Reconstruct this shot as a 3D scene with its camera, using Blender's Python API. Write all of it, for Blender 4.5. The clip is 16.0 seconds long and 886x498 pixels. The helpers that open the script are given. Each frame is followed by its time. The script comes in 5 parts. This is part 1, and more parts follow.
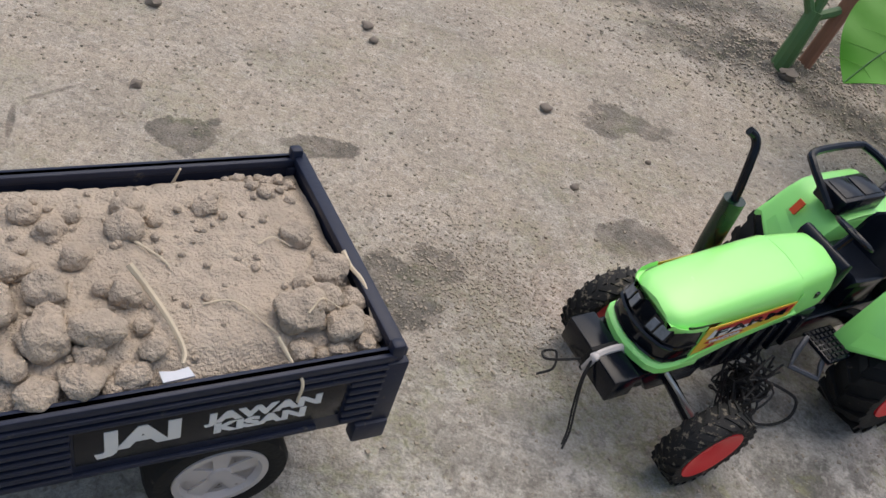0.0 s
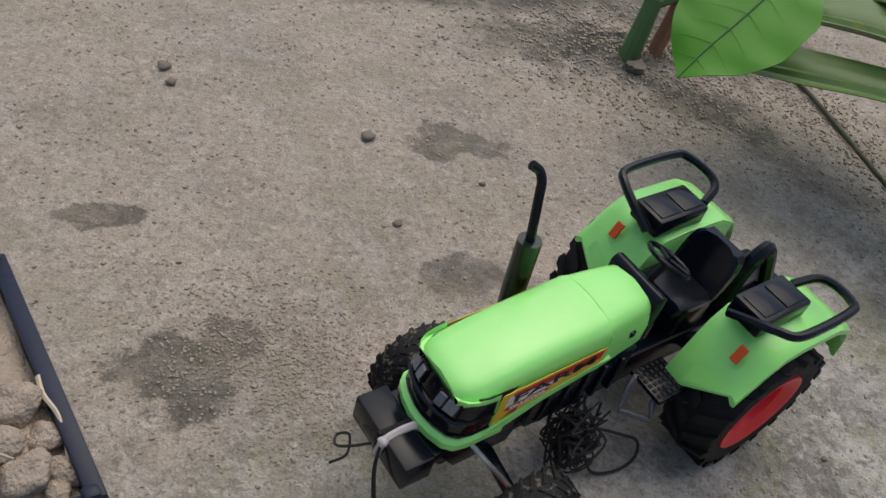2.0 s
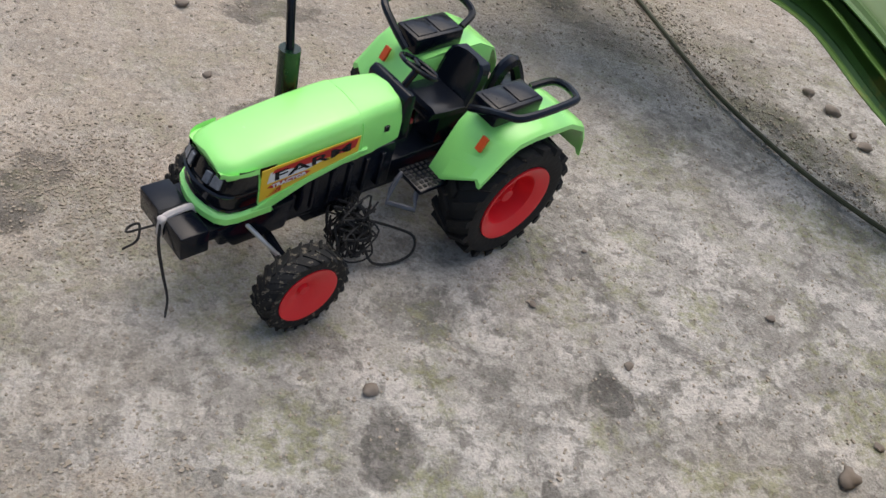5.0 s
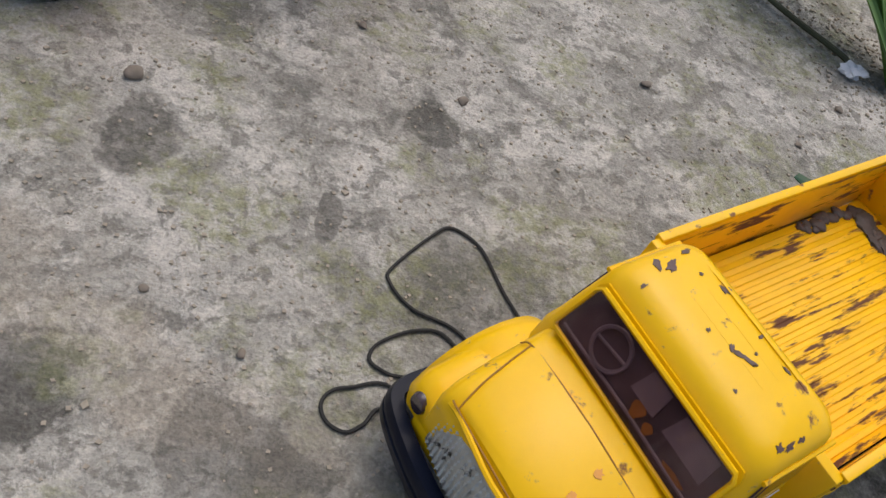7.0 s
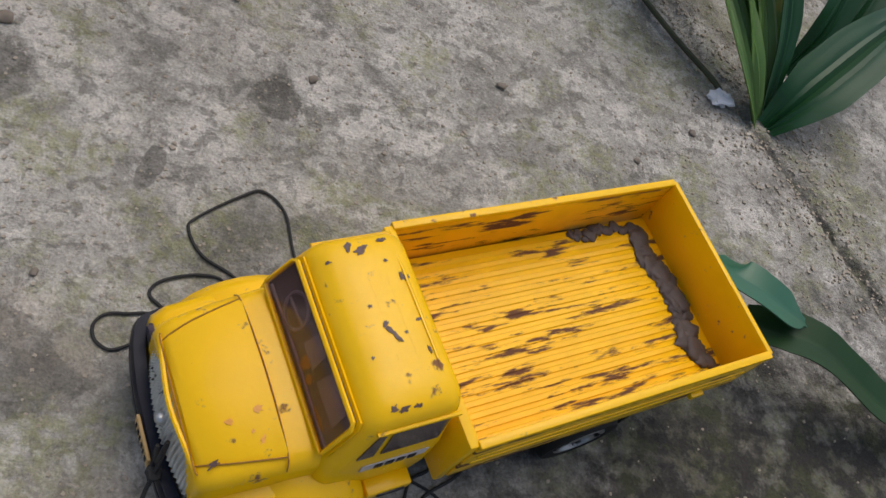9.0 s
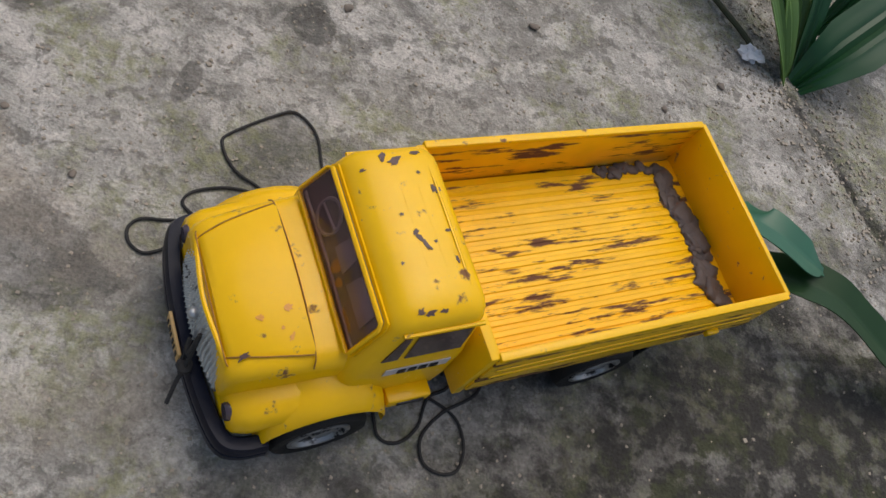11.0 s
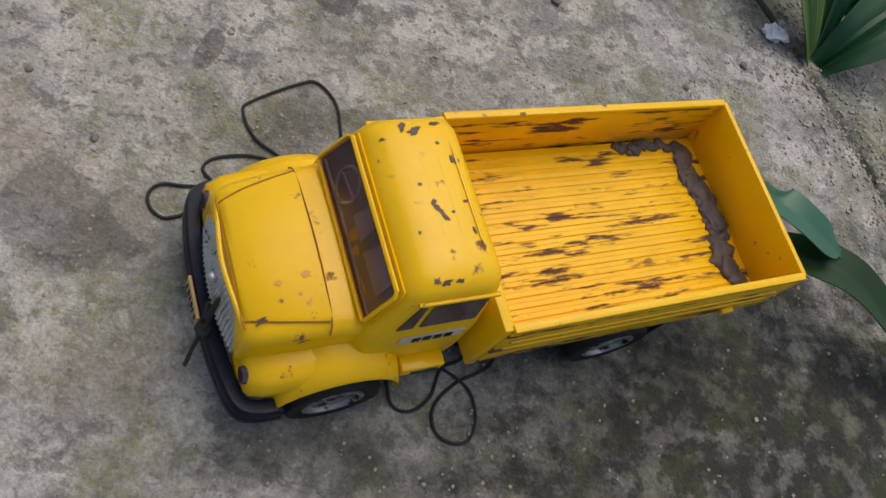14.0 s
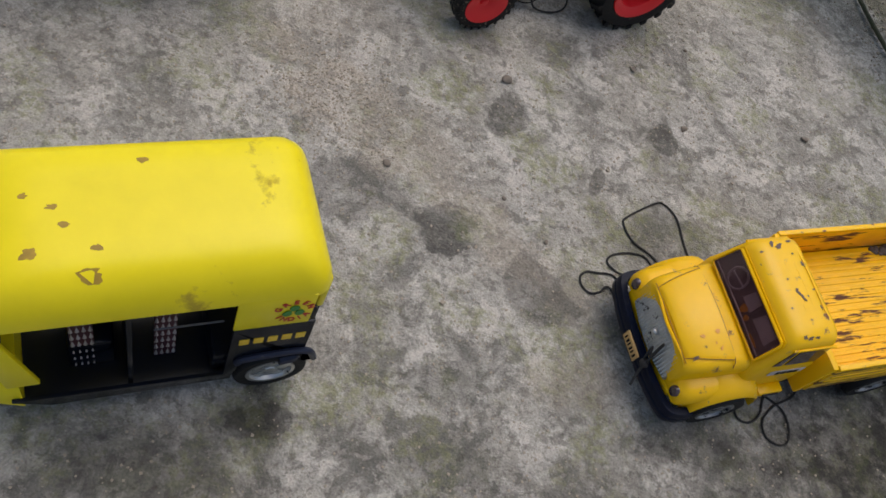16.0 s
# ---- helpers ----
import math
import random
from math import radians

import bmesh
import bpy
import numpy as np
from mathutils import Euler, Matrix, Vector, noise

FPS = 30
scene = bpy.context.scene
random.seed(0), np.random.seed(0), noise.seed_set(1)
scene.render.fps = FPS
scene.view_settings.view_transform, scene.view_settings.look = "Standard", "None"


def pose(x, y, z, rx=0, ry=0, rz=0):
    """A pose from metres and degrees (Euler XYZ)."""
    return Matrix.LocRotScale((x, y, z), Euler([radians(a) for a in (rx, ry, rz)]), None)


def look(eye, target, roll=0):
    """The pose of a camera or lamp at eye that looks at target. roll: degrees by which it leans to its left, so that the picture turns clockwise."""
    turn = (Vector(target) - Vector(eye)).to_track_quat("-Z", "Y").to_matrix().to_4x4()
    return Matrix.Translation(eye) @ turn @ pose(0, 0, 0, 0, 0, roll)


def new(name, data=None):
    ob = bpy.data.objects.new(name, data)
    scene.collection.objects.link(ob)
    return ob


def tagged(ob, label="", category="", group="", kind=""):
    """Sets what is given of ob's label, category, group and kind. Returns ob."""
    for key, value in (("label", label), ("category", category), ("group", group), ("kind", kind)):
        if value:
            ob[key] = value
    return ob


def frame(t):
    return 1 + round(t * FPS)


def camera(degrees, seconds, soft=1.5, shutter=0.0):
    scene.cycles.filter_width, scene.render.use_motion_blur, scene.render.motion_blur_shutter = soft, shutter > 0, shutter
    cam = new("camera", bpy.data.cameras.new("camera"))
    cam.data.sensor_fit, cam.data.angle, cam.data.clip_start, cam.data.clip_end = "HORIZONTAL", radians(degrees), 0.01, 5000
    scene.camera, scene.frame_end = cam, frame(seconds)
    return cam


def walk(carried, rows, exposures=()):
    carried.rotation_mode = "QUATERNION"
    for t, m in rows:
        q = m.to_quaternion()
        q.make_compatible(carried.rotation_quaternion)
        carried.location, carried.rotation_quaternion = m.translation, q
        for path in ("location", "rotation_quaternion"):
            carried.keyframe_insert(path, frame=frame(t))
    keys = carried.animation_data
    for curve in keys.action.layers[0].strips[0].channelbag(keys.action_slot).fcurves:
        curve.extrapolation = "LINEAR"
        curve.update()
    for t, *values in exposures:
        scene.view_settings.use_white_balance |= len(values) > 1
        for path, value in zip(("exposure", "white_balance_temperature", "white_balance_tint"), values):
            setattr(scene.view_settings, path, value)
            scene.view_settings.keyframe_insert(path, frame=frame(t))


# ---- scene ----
cam = camera(55.2, 16.0)
PATH = [
    (0, (0.068, 0.061, 0.315), (0.311, 1.493, -1.06), 20.5),
    (0.5, (0.11, 0.083, 0.314), (0.411, 1.514, -1.051), 20.0),
    (1, (0.13, 0.105, 0.313), (0.475, 1.53, -1.048), 19.3),
    (1.5, (0.141, 0.115, 0.317), (0.501, 1.538, -1.042), 18.2),
    (2, (0.139, 0.117, 0.323), (0.51, 1.538, -1.035), 17.4),
    (2.5, (0.146, 0.118, 0.326), (0.527, 1.54, -1.028), 16.8),
    (3, (0.148, 0.118, 0.328), (0.535, 1.541, -1.023), 16.3),
    (3.2, (0.149, 0.117, 0.329), (0.538, 1.538, -1.024), 16.0),
    (5.3, (0.226, 0.015, 0.328), (0.82, 1.311, -1.075), 20.6),
    (5.5, (0.247, 0.013, 0.323), (0.854, 1.298, -1.084), 21.0),
    (6, (0.27, -0.001, 0.314), (0.911, 1.291, -1.072), 22.4),
    (6.5, (0.297, -0.002, 0.281), (0.924, 1.271, -1.127), 23.8),
    (7, (0.303, -0.022, 0.25), (0.908, 1.142, -1.26), 27.8),
    (7.5, (0.34, -0.03, 0.257), (0.927, 1.075, -1.304), 31.1),
    (8, (0.368, -0.04, 0.291), (0.94, 1.048, -1.287), 33.4),
    (8.5, (0.373, -0.044, 0.308), (0.943, 1.039, -1.275), 35.2),
    (9, (0.381, -0.046, 0.322), (0.945, 1.037, -1.261), 36.1),
    (9.5, (0.377, -0.047, 0.327), (0.933, 1.037, -1.259), 36.5),
    (10, (0.377, -0.061, 0.32), (0.917, 1.01, -1.28), 37.1),
    (10.2, (0.376, -0.067, 0.319), (0.917, 0.992, -1.289), 37.7),
    (12.3, (0.383, -0.064, 0.311), (0.954, 0.933, -1.326), 42.0),
    (12.5, (0.383, -0.067, 0.313), (0.949, 0.927, -1.328), 42.0),
    (13, (0.379, -0.068, 0.316), (0.933, 0.921, -1.332), 41.6),
    (13.5, (0.377, -0.068, 0.317), (0.92, 0.911, -1.34), 41.5),
    (14, (0.378, -0.069, 0.316), (0.914, 0.904, -1.347), 41.5),
    (14.5, (0.37, -0.071, 0.319), (0.883, 0.895, -1.356), 40.9),
    (15, (0.331, -0.076, 0.332), (0.801, 0.903, -1.348), 39.5),
    (15.5, (0.263, -0.096, 0.372), (0.675, 0.92, -1.301), 36.9),
    (15.7, (0.228, -0.141, 0.389), (0.596, 0.905, -1.276), 34.8),
    (16, (0.183, -0.186, 0.432), (0.494, 0.874, -1.235), 32.2),
]
walk(cam, [(t, look(eye, target, roll)) for t, eye, target, roll in PATH],
     exposures=[(0, 0.40), (0.5, 0.38), (1.0, 0.24), (1.5, 0.10), (2.0, 0.02), (3.2, 0.02), (5.3, 0.56), (6.0, 0.62), (6.6, 0.42), (7.0, 0.26), (8.0, 0.12), (10.2, 0.08), (12.3, 0.06), (14.5, 0.06), (15.3, 0.16), (16.0, 0.06)])

# ---- daylight: a bright overcast sky ----
world = bpy.data.worlds.new("overcast_sky")
scene.world = world
world.use_nodes = True
wn = world.node_tree.nodes
sky = wn.new("ShaderNodeTexSky")
sky.sky_type, sky.sun_disc = "NISHITA", False
sky.sun_elevation, sky.sun_rotation = radians(67), radians(20)
sky.air_density, sky.dust_density, sky.ozone_density = 1.0, 4.0, 1.0
world.node_tree.links.new(sky.outputs[0], wn["Background"].inputs[0])
wn["Background"].inputs[1].default_value = 0.125
sun_data = bpy.data.lights.new("sun", "SUN")
sun_data.energy, sun_data.angle, sun_data.color = 1.0, radians(70), (1.0, 0.96, 0.9)
sun = new("sun", sun_data)
sun.matrix_world = look((0.20, 0.55, 1.40), (0, 0, 0))

from mathutils.bvhtree import BVHTree
# ---- mesh tools ----
def smooth(ob, angle=35):
    ob.data.polygons.foreach_set("use_smooth", [True] * len(ob.data.polygons))
    bm = bmesh.new()
    bm.from_mesh(ob.data)
    for e in bm.edges:
        if len(e.link_faces) == 2 and e.calc_face_angle(0) > radians(angle):
            e.smooth = False
    bm.to_mesh(ob.data)
    bm.free()


def part(name, bm, material, parent=None, label="", angle=35):
    """One mesh object from a bmesh, under a thing or a part."""
    bmesh.ops.recalc_face_normals(bm, faces=bm.faces)
    me = bpy.data.meshes.new(name)
    bm.to_mesh(me)
    bm.free()
    me.materials.append(material)
    ob = new(name, me)
    ob.parent = parent
    if label:
        ob["label"] = label
    smooth(ob, angle)
    return ob


def thing(name, x, y, z, turn, label, category, group=""):
    ob = new(name)
    ob.empty_display_size = 0.02
    ob.matrix_world = pose(x, y, z, 0, 0, turn)
    return tagged(ob, label, category, group)


def box(x0, x1, y0, y1, z0, z1, r=0.0008, bm=None, seg=2):
    bm = bm or bmesh.new()
    made = bmesh.ops.create_cube(bm, size=1)["verts"]
    for v in made:
        v.co = Vector(((x0 + x1) / 2 + v.co.x * (x1 - x0), (y0 + y1) / 2 + v.co.y * (y1 - y0), (z0 + z1) / 2 + v.co.z * (z1 - z0)))
    if r:
        edges = {e for v in made for e in v.link_edges}
        bmesh.ops.bevel(bm, geom=list(edges), offset=r, segments=seg, affect="EDGES", profile=0.5)
    return bm


def loft(rings, bm=None, caps=True, closed=True):
    """Skin a row of rings that have equally many points."""
    bm = bm or bmesh.new()
    rows = [[bm.verts.new(p) for p in ring] for ring in rings]
    n = len(rows[0])
    for a, b in zip(rows, rows[1:]):
        for i in range(n if closed else n - 1):
            j = (i + 1) % n
            bm.faces.new((a[i], a[j], b[j], b[i]))
    if caps and closed:
        bm.faces.new(rows[0])
        bm.faces.new(rows[-1][::-1])
    return bm


def tube(points, r, n=8, bm=None, taper=1.0, flat=1.0):
    """A bent rod through points; taper: the far end's thickness."""
    pts = [Vector(p) for p in points]
    rings, side = [], None
    for i, p in enumerate(pts):
        d = (pts[min(i + 1, len(pts) - 1)] - pts[max(i - 1, 0)]).normalized()
        if side is None:
            side = d.orthogonal().normalized()
        side = (side - d * side.dot(d)).normalized()
        up = d.cross(side)
        k = r * (1 + (taper - 1) * i / max(1, len(pts) - 1))
        rings.append([p + (side * math.cos(a) + up * math.sin(a) * flat) * k for a in (2 * math.pi * j / n for j in range(n))])
    return loft(rings, bm)


def curve(points, steps=6):
    """A smooth line through points."""
    p = [Vector(q) for q in points]
    p = [2 * p[0] - p[1]] + p + [2 * p[-1] - p[-2]]
    out = []
    for a, b, c, d in zip(p, p[1:], p[2:], p[3:]):
        for s in range(steps):
            t = s / steps
            out.append(0.5 * ((2 * b) + (c - a) * t + (2 * a - 5 * b + 4 * c - d) * t * t + (3 * b - a - 3 * c + d) * t ** 3))
    return out + [p[-2]]


def lathe(profile, y_axis=True, n=32, centre=(0, 0, 0), bm=None):
    """Turn a profile of (radius, across) round the y axis."""
    rings = []
    for r, w in profile:
        rings.append([(centre[0] + r * math.cos(a), centre[1] + w, centre[2] + r * math.sin(a)) for a in (2 * math.pi * j / n for j in range(n))])
    return loft(rings, bm)


def prism(outline, y0, y1, bm=None, r=0.0):
    """An outline in x and z, drawn out from y0 to y1."""
    bm = bm or bmesh.new()
    rows = [[bm.verts.new((x, y, z)) for x, z in outline] for y in (y0, y1)]
    n = len(outline)
    made = [bm.faces.new(rows[0]), bm.faces.new(rows[1][::-1])]
    for i in range(n):
        j = (i + 1) % n
        made.append(bm.faces.new((rows[0][i], rows[0][j], rows[1][j], rows[1][i])))
    if r:
        bmesh.ops.bevel(bm, geom=list({e for f in made for e in f.edges}), offset=r, segments=2, affect="EDGES", profile=0.5)
    return bm


def slab(points, normal, thick, bm=None):
    """A flat plate through points, thick along its normal."""
    bm = bm or bmesh.new()
    n = Vector(normal).normalized() * thick
    a = [bm.verts.new(Vector(p)) for p in points]
    b = [bm.verts.new(Vector(p) + n) for p in points]
    k = len(a)
    bm.faces.new(a[::-1])
    bm.faces.new(b)
    for i in range(k):
        j = (i + 1) % k
        bm.faces.new((a[i], a[j], b[j], b[i]))
    return bm


def round_ring(x0, x1, w, z, r, n=5, dx=0.0):
    """A rounded rectangle, level, from x0 to x1 and -w to w."""
    out = []
    for cx, cy, a0 in ((x1 - r, w - r, 0), (x0 + r, w - r, 90), (x0 + r, -w + r, 180), (x1 - r, -w + r, 270)):
        for k in range(n):
            a = radians(a0 + 90 * k / (n - 1))
            out.append((cx + r * math.cos(a), cy + r * math.sin(a), z))
    return out


def lump(r, seed, bm=None, at=(0, 0, 0), rough=0.35, flat=0.75, sub=2):
    bm = bm or bmesh.new()
    made = bmesh.ops.create_icosphere(bm, subdivisions=sub, radius=1)["verts"]
    o = Vector((seed * 3.1, seed * 1.7, seed * 0.9))
    for v in made:
        k = 1 + rough * noise.noise(v.co * 1.1 + o) + rough * 0.4 * noise.noise(v.co * 3 + o)
        v.co = Vector((v.co.x * k * r, v.co.y * k * r, v.co.z * k * r * flat)) + Vector(at)
    return bm


def lettering(text, size, m, material, parent, name="lettering", squash=1.0, bold=0.0, spacing=1.0):
    """Raised letters lying in the plane of m."""
    cu = bpy.data.curves.new(name, "FONT")
    cu.body, cu.size, cu.extrude, cu.offset, cu.space_character = text, size, 0.00012, bold, spacing
    cu.align_x, cu.align_y, cu.resolution_u = "CENTER", "CENTER", 3
    tmp = new(name, cu)
    me = bpy.data.meshes.new_from_object(tmp)
    bpy.data.objects.remove(tmp)
    me.transform(m @ Matrix.Diagonal((squash, 1, 1, 1)))
    me.materials.clear()
    me.materials.append(material)
    ob = new(name, me)
    ob.parent = parent
    return ob


# ---- materials ----
def mat(name, color, rough=0.5, metal=0.0, var=0.15, scale=60.0, bump=0.1, fine=400.0, dirt=None, dirt_amount=0.0, dirt_scale=40.0, coat=0.0, spec=0.5, dist=0.0006, stretch=1.0):
    m = bpy.data.materials.new(name)
    m.use_nodes = True
    nt = m.node_tree
    N, L = nt.nodes, nt.links
    b = N["Principled BSDF"]
    b.inputs["Roughness"].default_value, b.inputs["Metallic"].default_value = rough, metal
    b.inputs["Coat Weight"].default_value, b.inputs["Specular IOR Level"].default_value = coat, spec
    tc = N.new("ShaderNodeTexCoord")
    n1 = N.new("ShaderNodeTexNoise")
    n1.inputs["Scale"].default_value, n1.inputs["Detail"].default_value = scale, 6
    L.new(tc.outputs["Object"], n1.inputs["Vector"])
    ramp = N.new("ShaderNodeMapRange")
    ramp.inputs["To Min"].default_value, ramp.inputs["To Max"].default_value = 1 - var, 1 + var
    L.new(n1.outputs["Fac"], ramp.inputs["Value"])
    mul = N.new("ShaderNodeMix")
    mul.data_type, mul.blend_type = "RGBA", "MULTIPLY"
    mul.inputs["Factor"].default_value = 1
    mul.inputs[6].default_value = (*color, 1)
    L.new(ramp.outputs[0], mul.inputs[7])
    out = mul.outputs[2]
    n2 = N.new("ShaderNodeTexNoise")
    n2.inputs["Scale"].default_value, n2.inputs["Detail"].default_value = fine, 4
    L.new(tc.outputs["Object"], n2.inputs["Vector"])
    if dirt:
        n3 = N.new("ShaderNodeTexNoise")
        n3.inputs["Scale"].default_value, n3.inputs["Detail"].default_value, n3.inputs["Roughness"].default_value = dirt_scale, 8, 0.65
        mp = N.new("ShaderNodeMapping")
        mp.inputs["Scale"].default_value = (1 / stretch, 1, 1)
        L.new(tc.outputs["Object"], mp.inputs["Vector"])
        L.new(mp.outputs[0], n3.inputs["Vector"])
        mr = N.new("ShaderNodeMapRange")
        mr.inputs["From Min"].default_value, mr.inputs["From Max"].default_value = 0.62 - dirt_amount, 0.68 - dirt_amount
        L.new(n3.outputs["Fac"], mr.inputs["Value"])
        mx = N.new("ShaderNodeMix")
        mx.data_type = "RGBA"
        mx.inputs[7].default_value = (*dirt, 1)
        L.new(mr.outputs[0], mx.inputs["Factor"])
        L.new(out, mx.inputs[6])
        out = mx.outputs[2]
        rr = N.new("ShaderNodeMapRange")
        rr.inputs["To Min"].default_value, rr.inputs["To Max"].default_value = rough, 0.9
        L.new(mr.outputs[0], rr.inputs["Value"])
        L.new(rr.outputs[0], b.inputs["Roughness"])
    L.new(out, b.inputs["Base Color"])
    bp = N.new("ShaderNodeBump")
    bp.inputs["Strength"].default_value, bp.inputs["Distance"].default_value = bump, dist
    L.new(n2.outputs["Fac"], bp.inputs["Height"])
    L.new(bp.outputs[0], b.inputs["Normal"])
    return m


GREEN = mat("lime_plastic", (0.345, 0.88, 0.215), 0.27, coat=0.25, var=0.05, bump=0.03, dirt=(0.28, 0.45, 0.16), dirt_amount=-0.06, dirt_scale=70)
BLACK = mat("black_plastic", (0.005, 0.007, 0.012), 0.20, spec=0.24, var=0.3, bump=0.08, dirt=(0.045, 0.045, 0.048), dirt_amount=-0.08, dirt_scale=90)
GLOSS = mat("glossy_black_plastic", (0.005, 0.006, 0.008), 0.14, spec=0.45, var=0.3, bump=0.04)
NAVY = mat("navy_black_plastic", (0.017, 0.022, 0.042), 0.40, spec=0.25, var=0.3, bump=0.15, dirt=(0.10, 0.09, 0.08), dirt_amount=-0.02, dirt_scale=120)
RUBBER = mat("tyre_rubber", (0.011, 0.011, 0.011), 0.7, spec=0.3, var=0.4, bump=0.5, dirt=(0.13, 0.11, 0.085), dirt_amount=-0.02, dirt_scale=130)
MUDDY = mat("muddy_tyre_rubber", (0.011, 0.011, 0.011), 0.7, spec=0.3, var=0.4, bump=0.6, dirt=(0.15, 0.13, 0.10), dirt_amount=0.07, dirt_scale=320)
RED = mat("red_plastic", (0.80, 0.022, 0.030), 0.38, var=0.08, bump=0.03)
ORANGE = mat("orange_reflector", (0.85, 0.09, 0.01), 0.3)
YELLOW = mat("worn_yellow_paint", (0.89, 0.51, 0.003), 0.24, var=0.08, bump=0.10, dirt=(0.22, 0.10, 0.045), dirt_amount=0.0, dirt_scale=120, spec=0.30)
BEDYELLOW = mat("scraped_yellow_paint", (0.88, 0.49, 0.003), 0.36, var=0.20, bump=0.15, dirt=(0.125, 0.055, 0.030), dirt_amount=0.082, dirt_scale=190, stretch=6, spec=0.3)
LEMON = mat("lemon_yellow_plastic", (0.86, 0.70, 0.008), 0.30, var=0.10, bump=0.05, dirt=(0.50, 0.36, 0.03), dirt_amount=0.0, dirt_scale=35, spec=0.3)
SILVER = mat("silver_plastic", (0.50, 0.50, 0.48), 0.32, 0.7, var=0.3, scale=200, dirt=(0.08, 0.07, 0.06), dirt_amount=0.03, dirt_scale=120)
GREYWHITE = mat("grey_white_plastic", (0.55, 0.50, 0.47), 0.5, var=0.1, dirt=(0.2, 0.16, 0.12), dirt_amount=0.0, dirt_scale=120)
CHIP = mat("bare_chip", (0.105, 0.058, 0.050), 0.55, var=0.5, scale=500, bump=0.4)
SEAM = mat("dark_yellow_seam", (0.34, 0.15, 0.012), 0.6, var=0.5, scale=300, bump=0.3)
BLISTER = mat("faded_blister", (0.72, 0.30, 0.03), 0.45, var=0.3, scale=500, bump=0.4)
SMOKE = mat("smoked_window", (0.060, 0.036, 0.038), 0.09, var=0.9, scale=55, bump=0.05, dirt=(0.16, 0.075, 0.022), dirt_amount=-0.03, dirt_scale=45, coat=0.6, spec=0.6)
TINT = mat("tinted_screen", (0.80, 0.66, 0.68), 0.04, var=0.1, bump=0.01, spec=0.5)
TINT.node_tree.nodes["Principled BSDF"].inputs["Transmission Weight"].default_value = 1.0
TINT.node_tree.nodes["Principled BSDF"].inputs["IOR"].default_value = 1.4
# dimness of the cab's hollow, painted on a sheet
DIMCAB = mat("dim_cab_sheet", (0.085, 0.056, 0.058), 0.6, var=0.8, scale=70)
PURPLE = mat("grey_purple_plastic", (0.20, 0.155, 0.165), 0.45, var=0.4, scale=120)
AMBER = mat("amber_stain", (0.30, 0.115, 0.02), 0.4, var=0.4, scale=200)
DARKGREEN = mat("dark_green_plastic", (0.006, 0.026, 0.012), 0.25, var=0.3)
LENS = mat("clear_lens", (0.20, 0.215, 0.24), 0.14, 0.3, var=0.6, scale=500)
BUMPER = mat("bumper_plastic", (0.005, 0.008, 0.020), 0.30, spec=0.13, var=0.3, bump=0.2, dirt=(0.06, 0.055, 0.05), dirt_amount=-0.05, dirt_scale=120)
HUB = mat("dull_hub", (0.30, 0.30, 0.29), 0.35, 0.6, var=0.5, scale=200, dirt=(0.02, 0.02, 0.02), dirt_amount=0.08, dirt_scale=160)
WHITE = mat("white_print", (0.75, 0.75, 0.73), 0.5, var=0.08, dirt=(0.3, 0.3, 0.3), dirt_amount=-0.05, dirt_scale=200)
DECALY = mat("yellow_sticker", (0.80, 0.52, 0.03), 0.45, var=0.12)
DECALR = mat("red_sticker", (0.50, 0.02, 0.015), 0.45, var=0.1)
TAN = mat("tan_plate", (0.58, 0.36, 0.13), 0.5, var=0.15, dirt=(0.2, 0.12, 0.05), dirt_amount=-0.02, dirt_scale=150)
CORD = mat("dark_cord", (0.028, 0.026, 0.024), 0.9, var=0.4, scale=900, bump=0.6, fine=1500)
LEAF = mat("bright_leaf", (0.060, 0.245, 0.006), 0.50, spec=0.3, var=0.2, scale=25, bump=0.15, fine=150)
BLADE = mat("leaf_blade", (0.085, 0.170, 0.030), 0.45, var=0.45, scale=18, bump=0.2, fine=90, dirt=(0.20, 0.22, 0.045), dirt_amount=0.05, dirt_scale=14)
DEEP = mat("deep_green_leaf", (0.011, 0.058, 0.018), 0.42, spec=0.35, var=0.25, scale=20, bump=0.1, fine=120)
# fallen leaf: shade of the turned-away face painted into the darker green
SHADEFACE = mat("shade_painted_leaf_face", (0.010, 0.040, 0.008), 0.5, spec=0.25, var=0.25, scale=20, bump=0.1, fine=120)
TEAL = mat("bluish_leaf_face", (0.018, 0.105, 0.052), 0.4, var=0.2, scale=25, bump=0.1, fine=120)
STALK = mat("green_stalk", (0.07, 0.16, 0.05), 0.5, var=0.25, scale=40)
STICK = mat("brown_stick", (0.27, 0.13, 0.08), 0.75, var=0.25, scale=60, bump=0.4)
SOIL = mat("dry_soil", (0.50, 0.415, 0.322), 0.95, var=0.28, scale=120, bump=1.0, fine=900, spec=0.2, dist=0.002)
CLOD = mat("dry_clod", (0.48, 0.395, 0.305), 0.95, var=0.35, scale=260, bump=1.0, fine=900, spec=0.2, dist=0.002)
STRAW = mat("pale_straw", (0.62, 0.52, 0.37), 0.7, var=0.2, scale=150)
WORN = mat("worn_grey_plastic", (0.065, 0.07, 0.085), 0.45, var=0.4, scale=200, dirt=(0.3, 0.3, 0.3), dirt_amount=0.0, dirt_scale=200)
GRIT = mat("sandy_grit", (0.345, 0.297, 0.233), 0.95, var=0.35, scale=350, spec=0.2)
DRY = mat("brown_green_stalk", (0.060, 0.062, 0.028), 0.7, var=0.35, scale=50)
PEBBLE = mat("grey_brown_pebble", (0.20, 0.165, 0.13), 0.85, var=0.35, scale=150, bump=0.5)
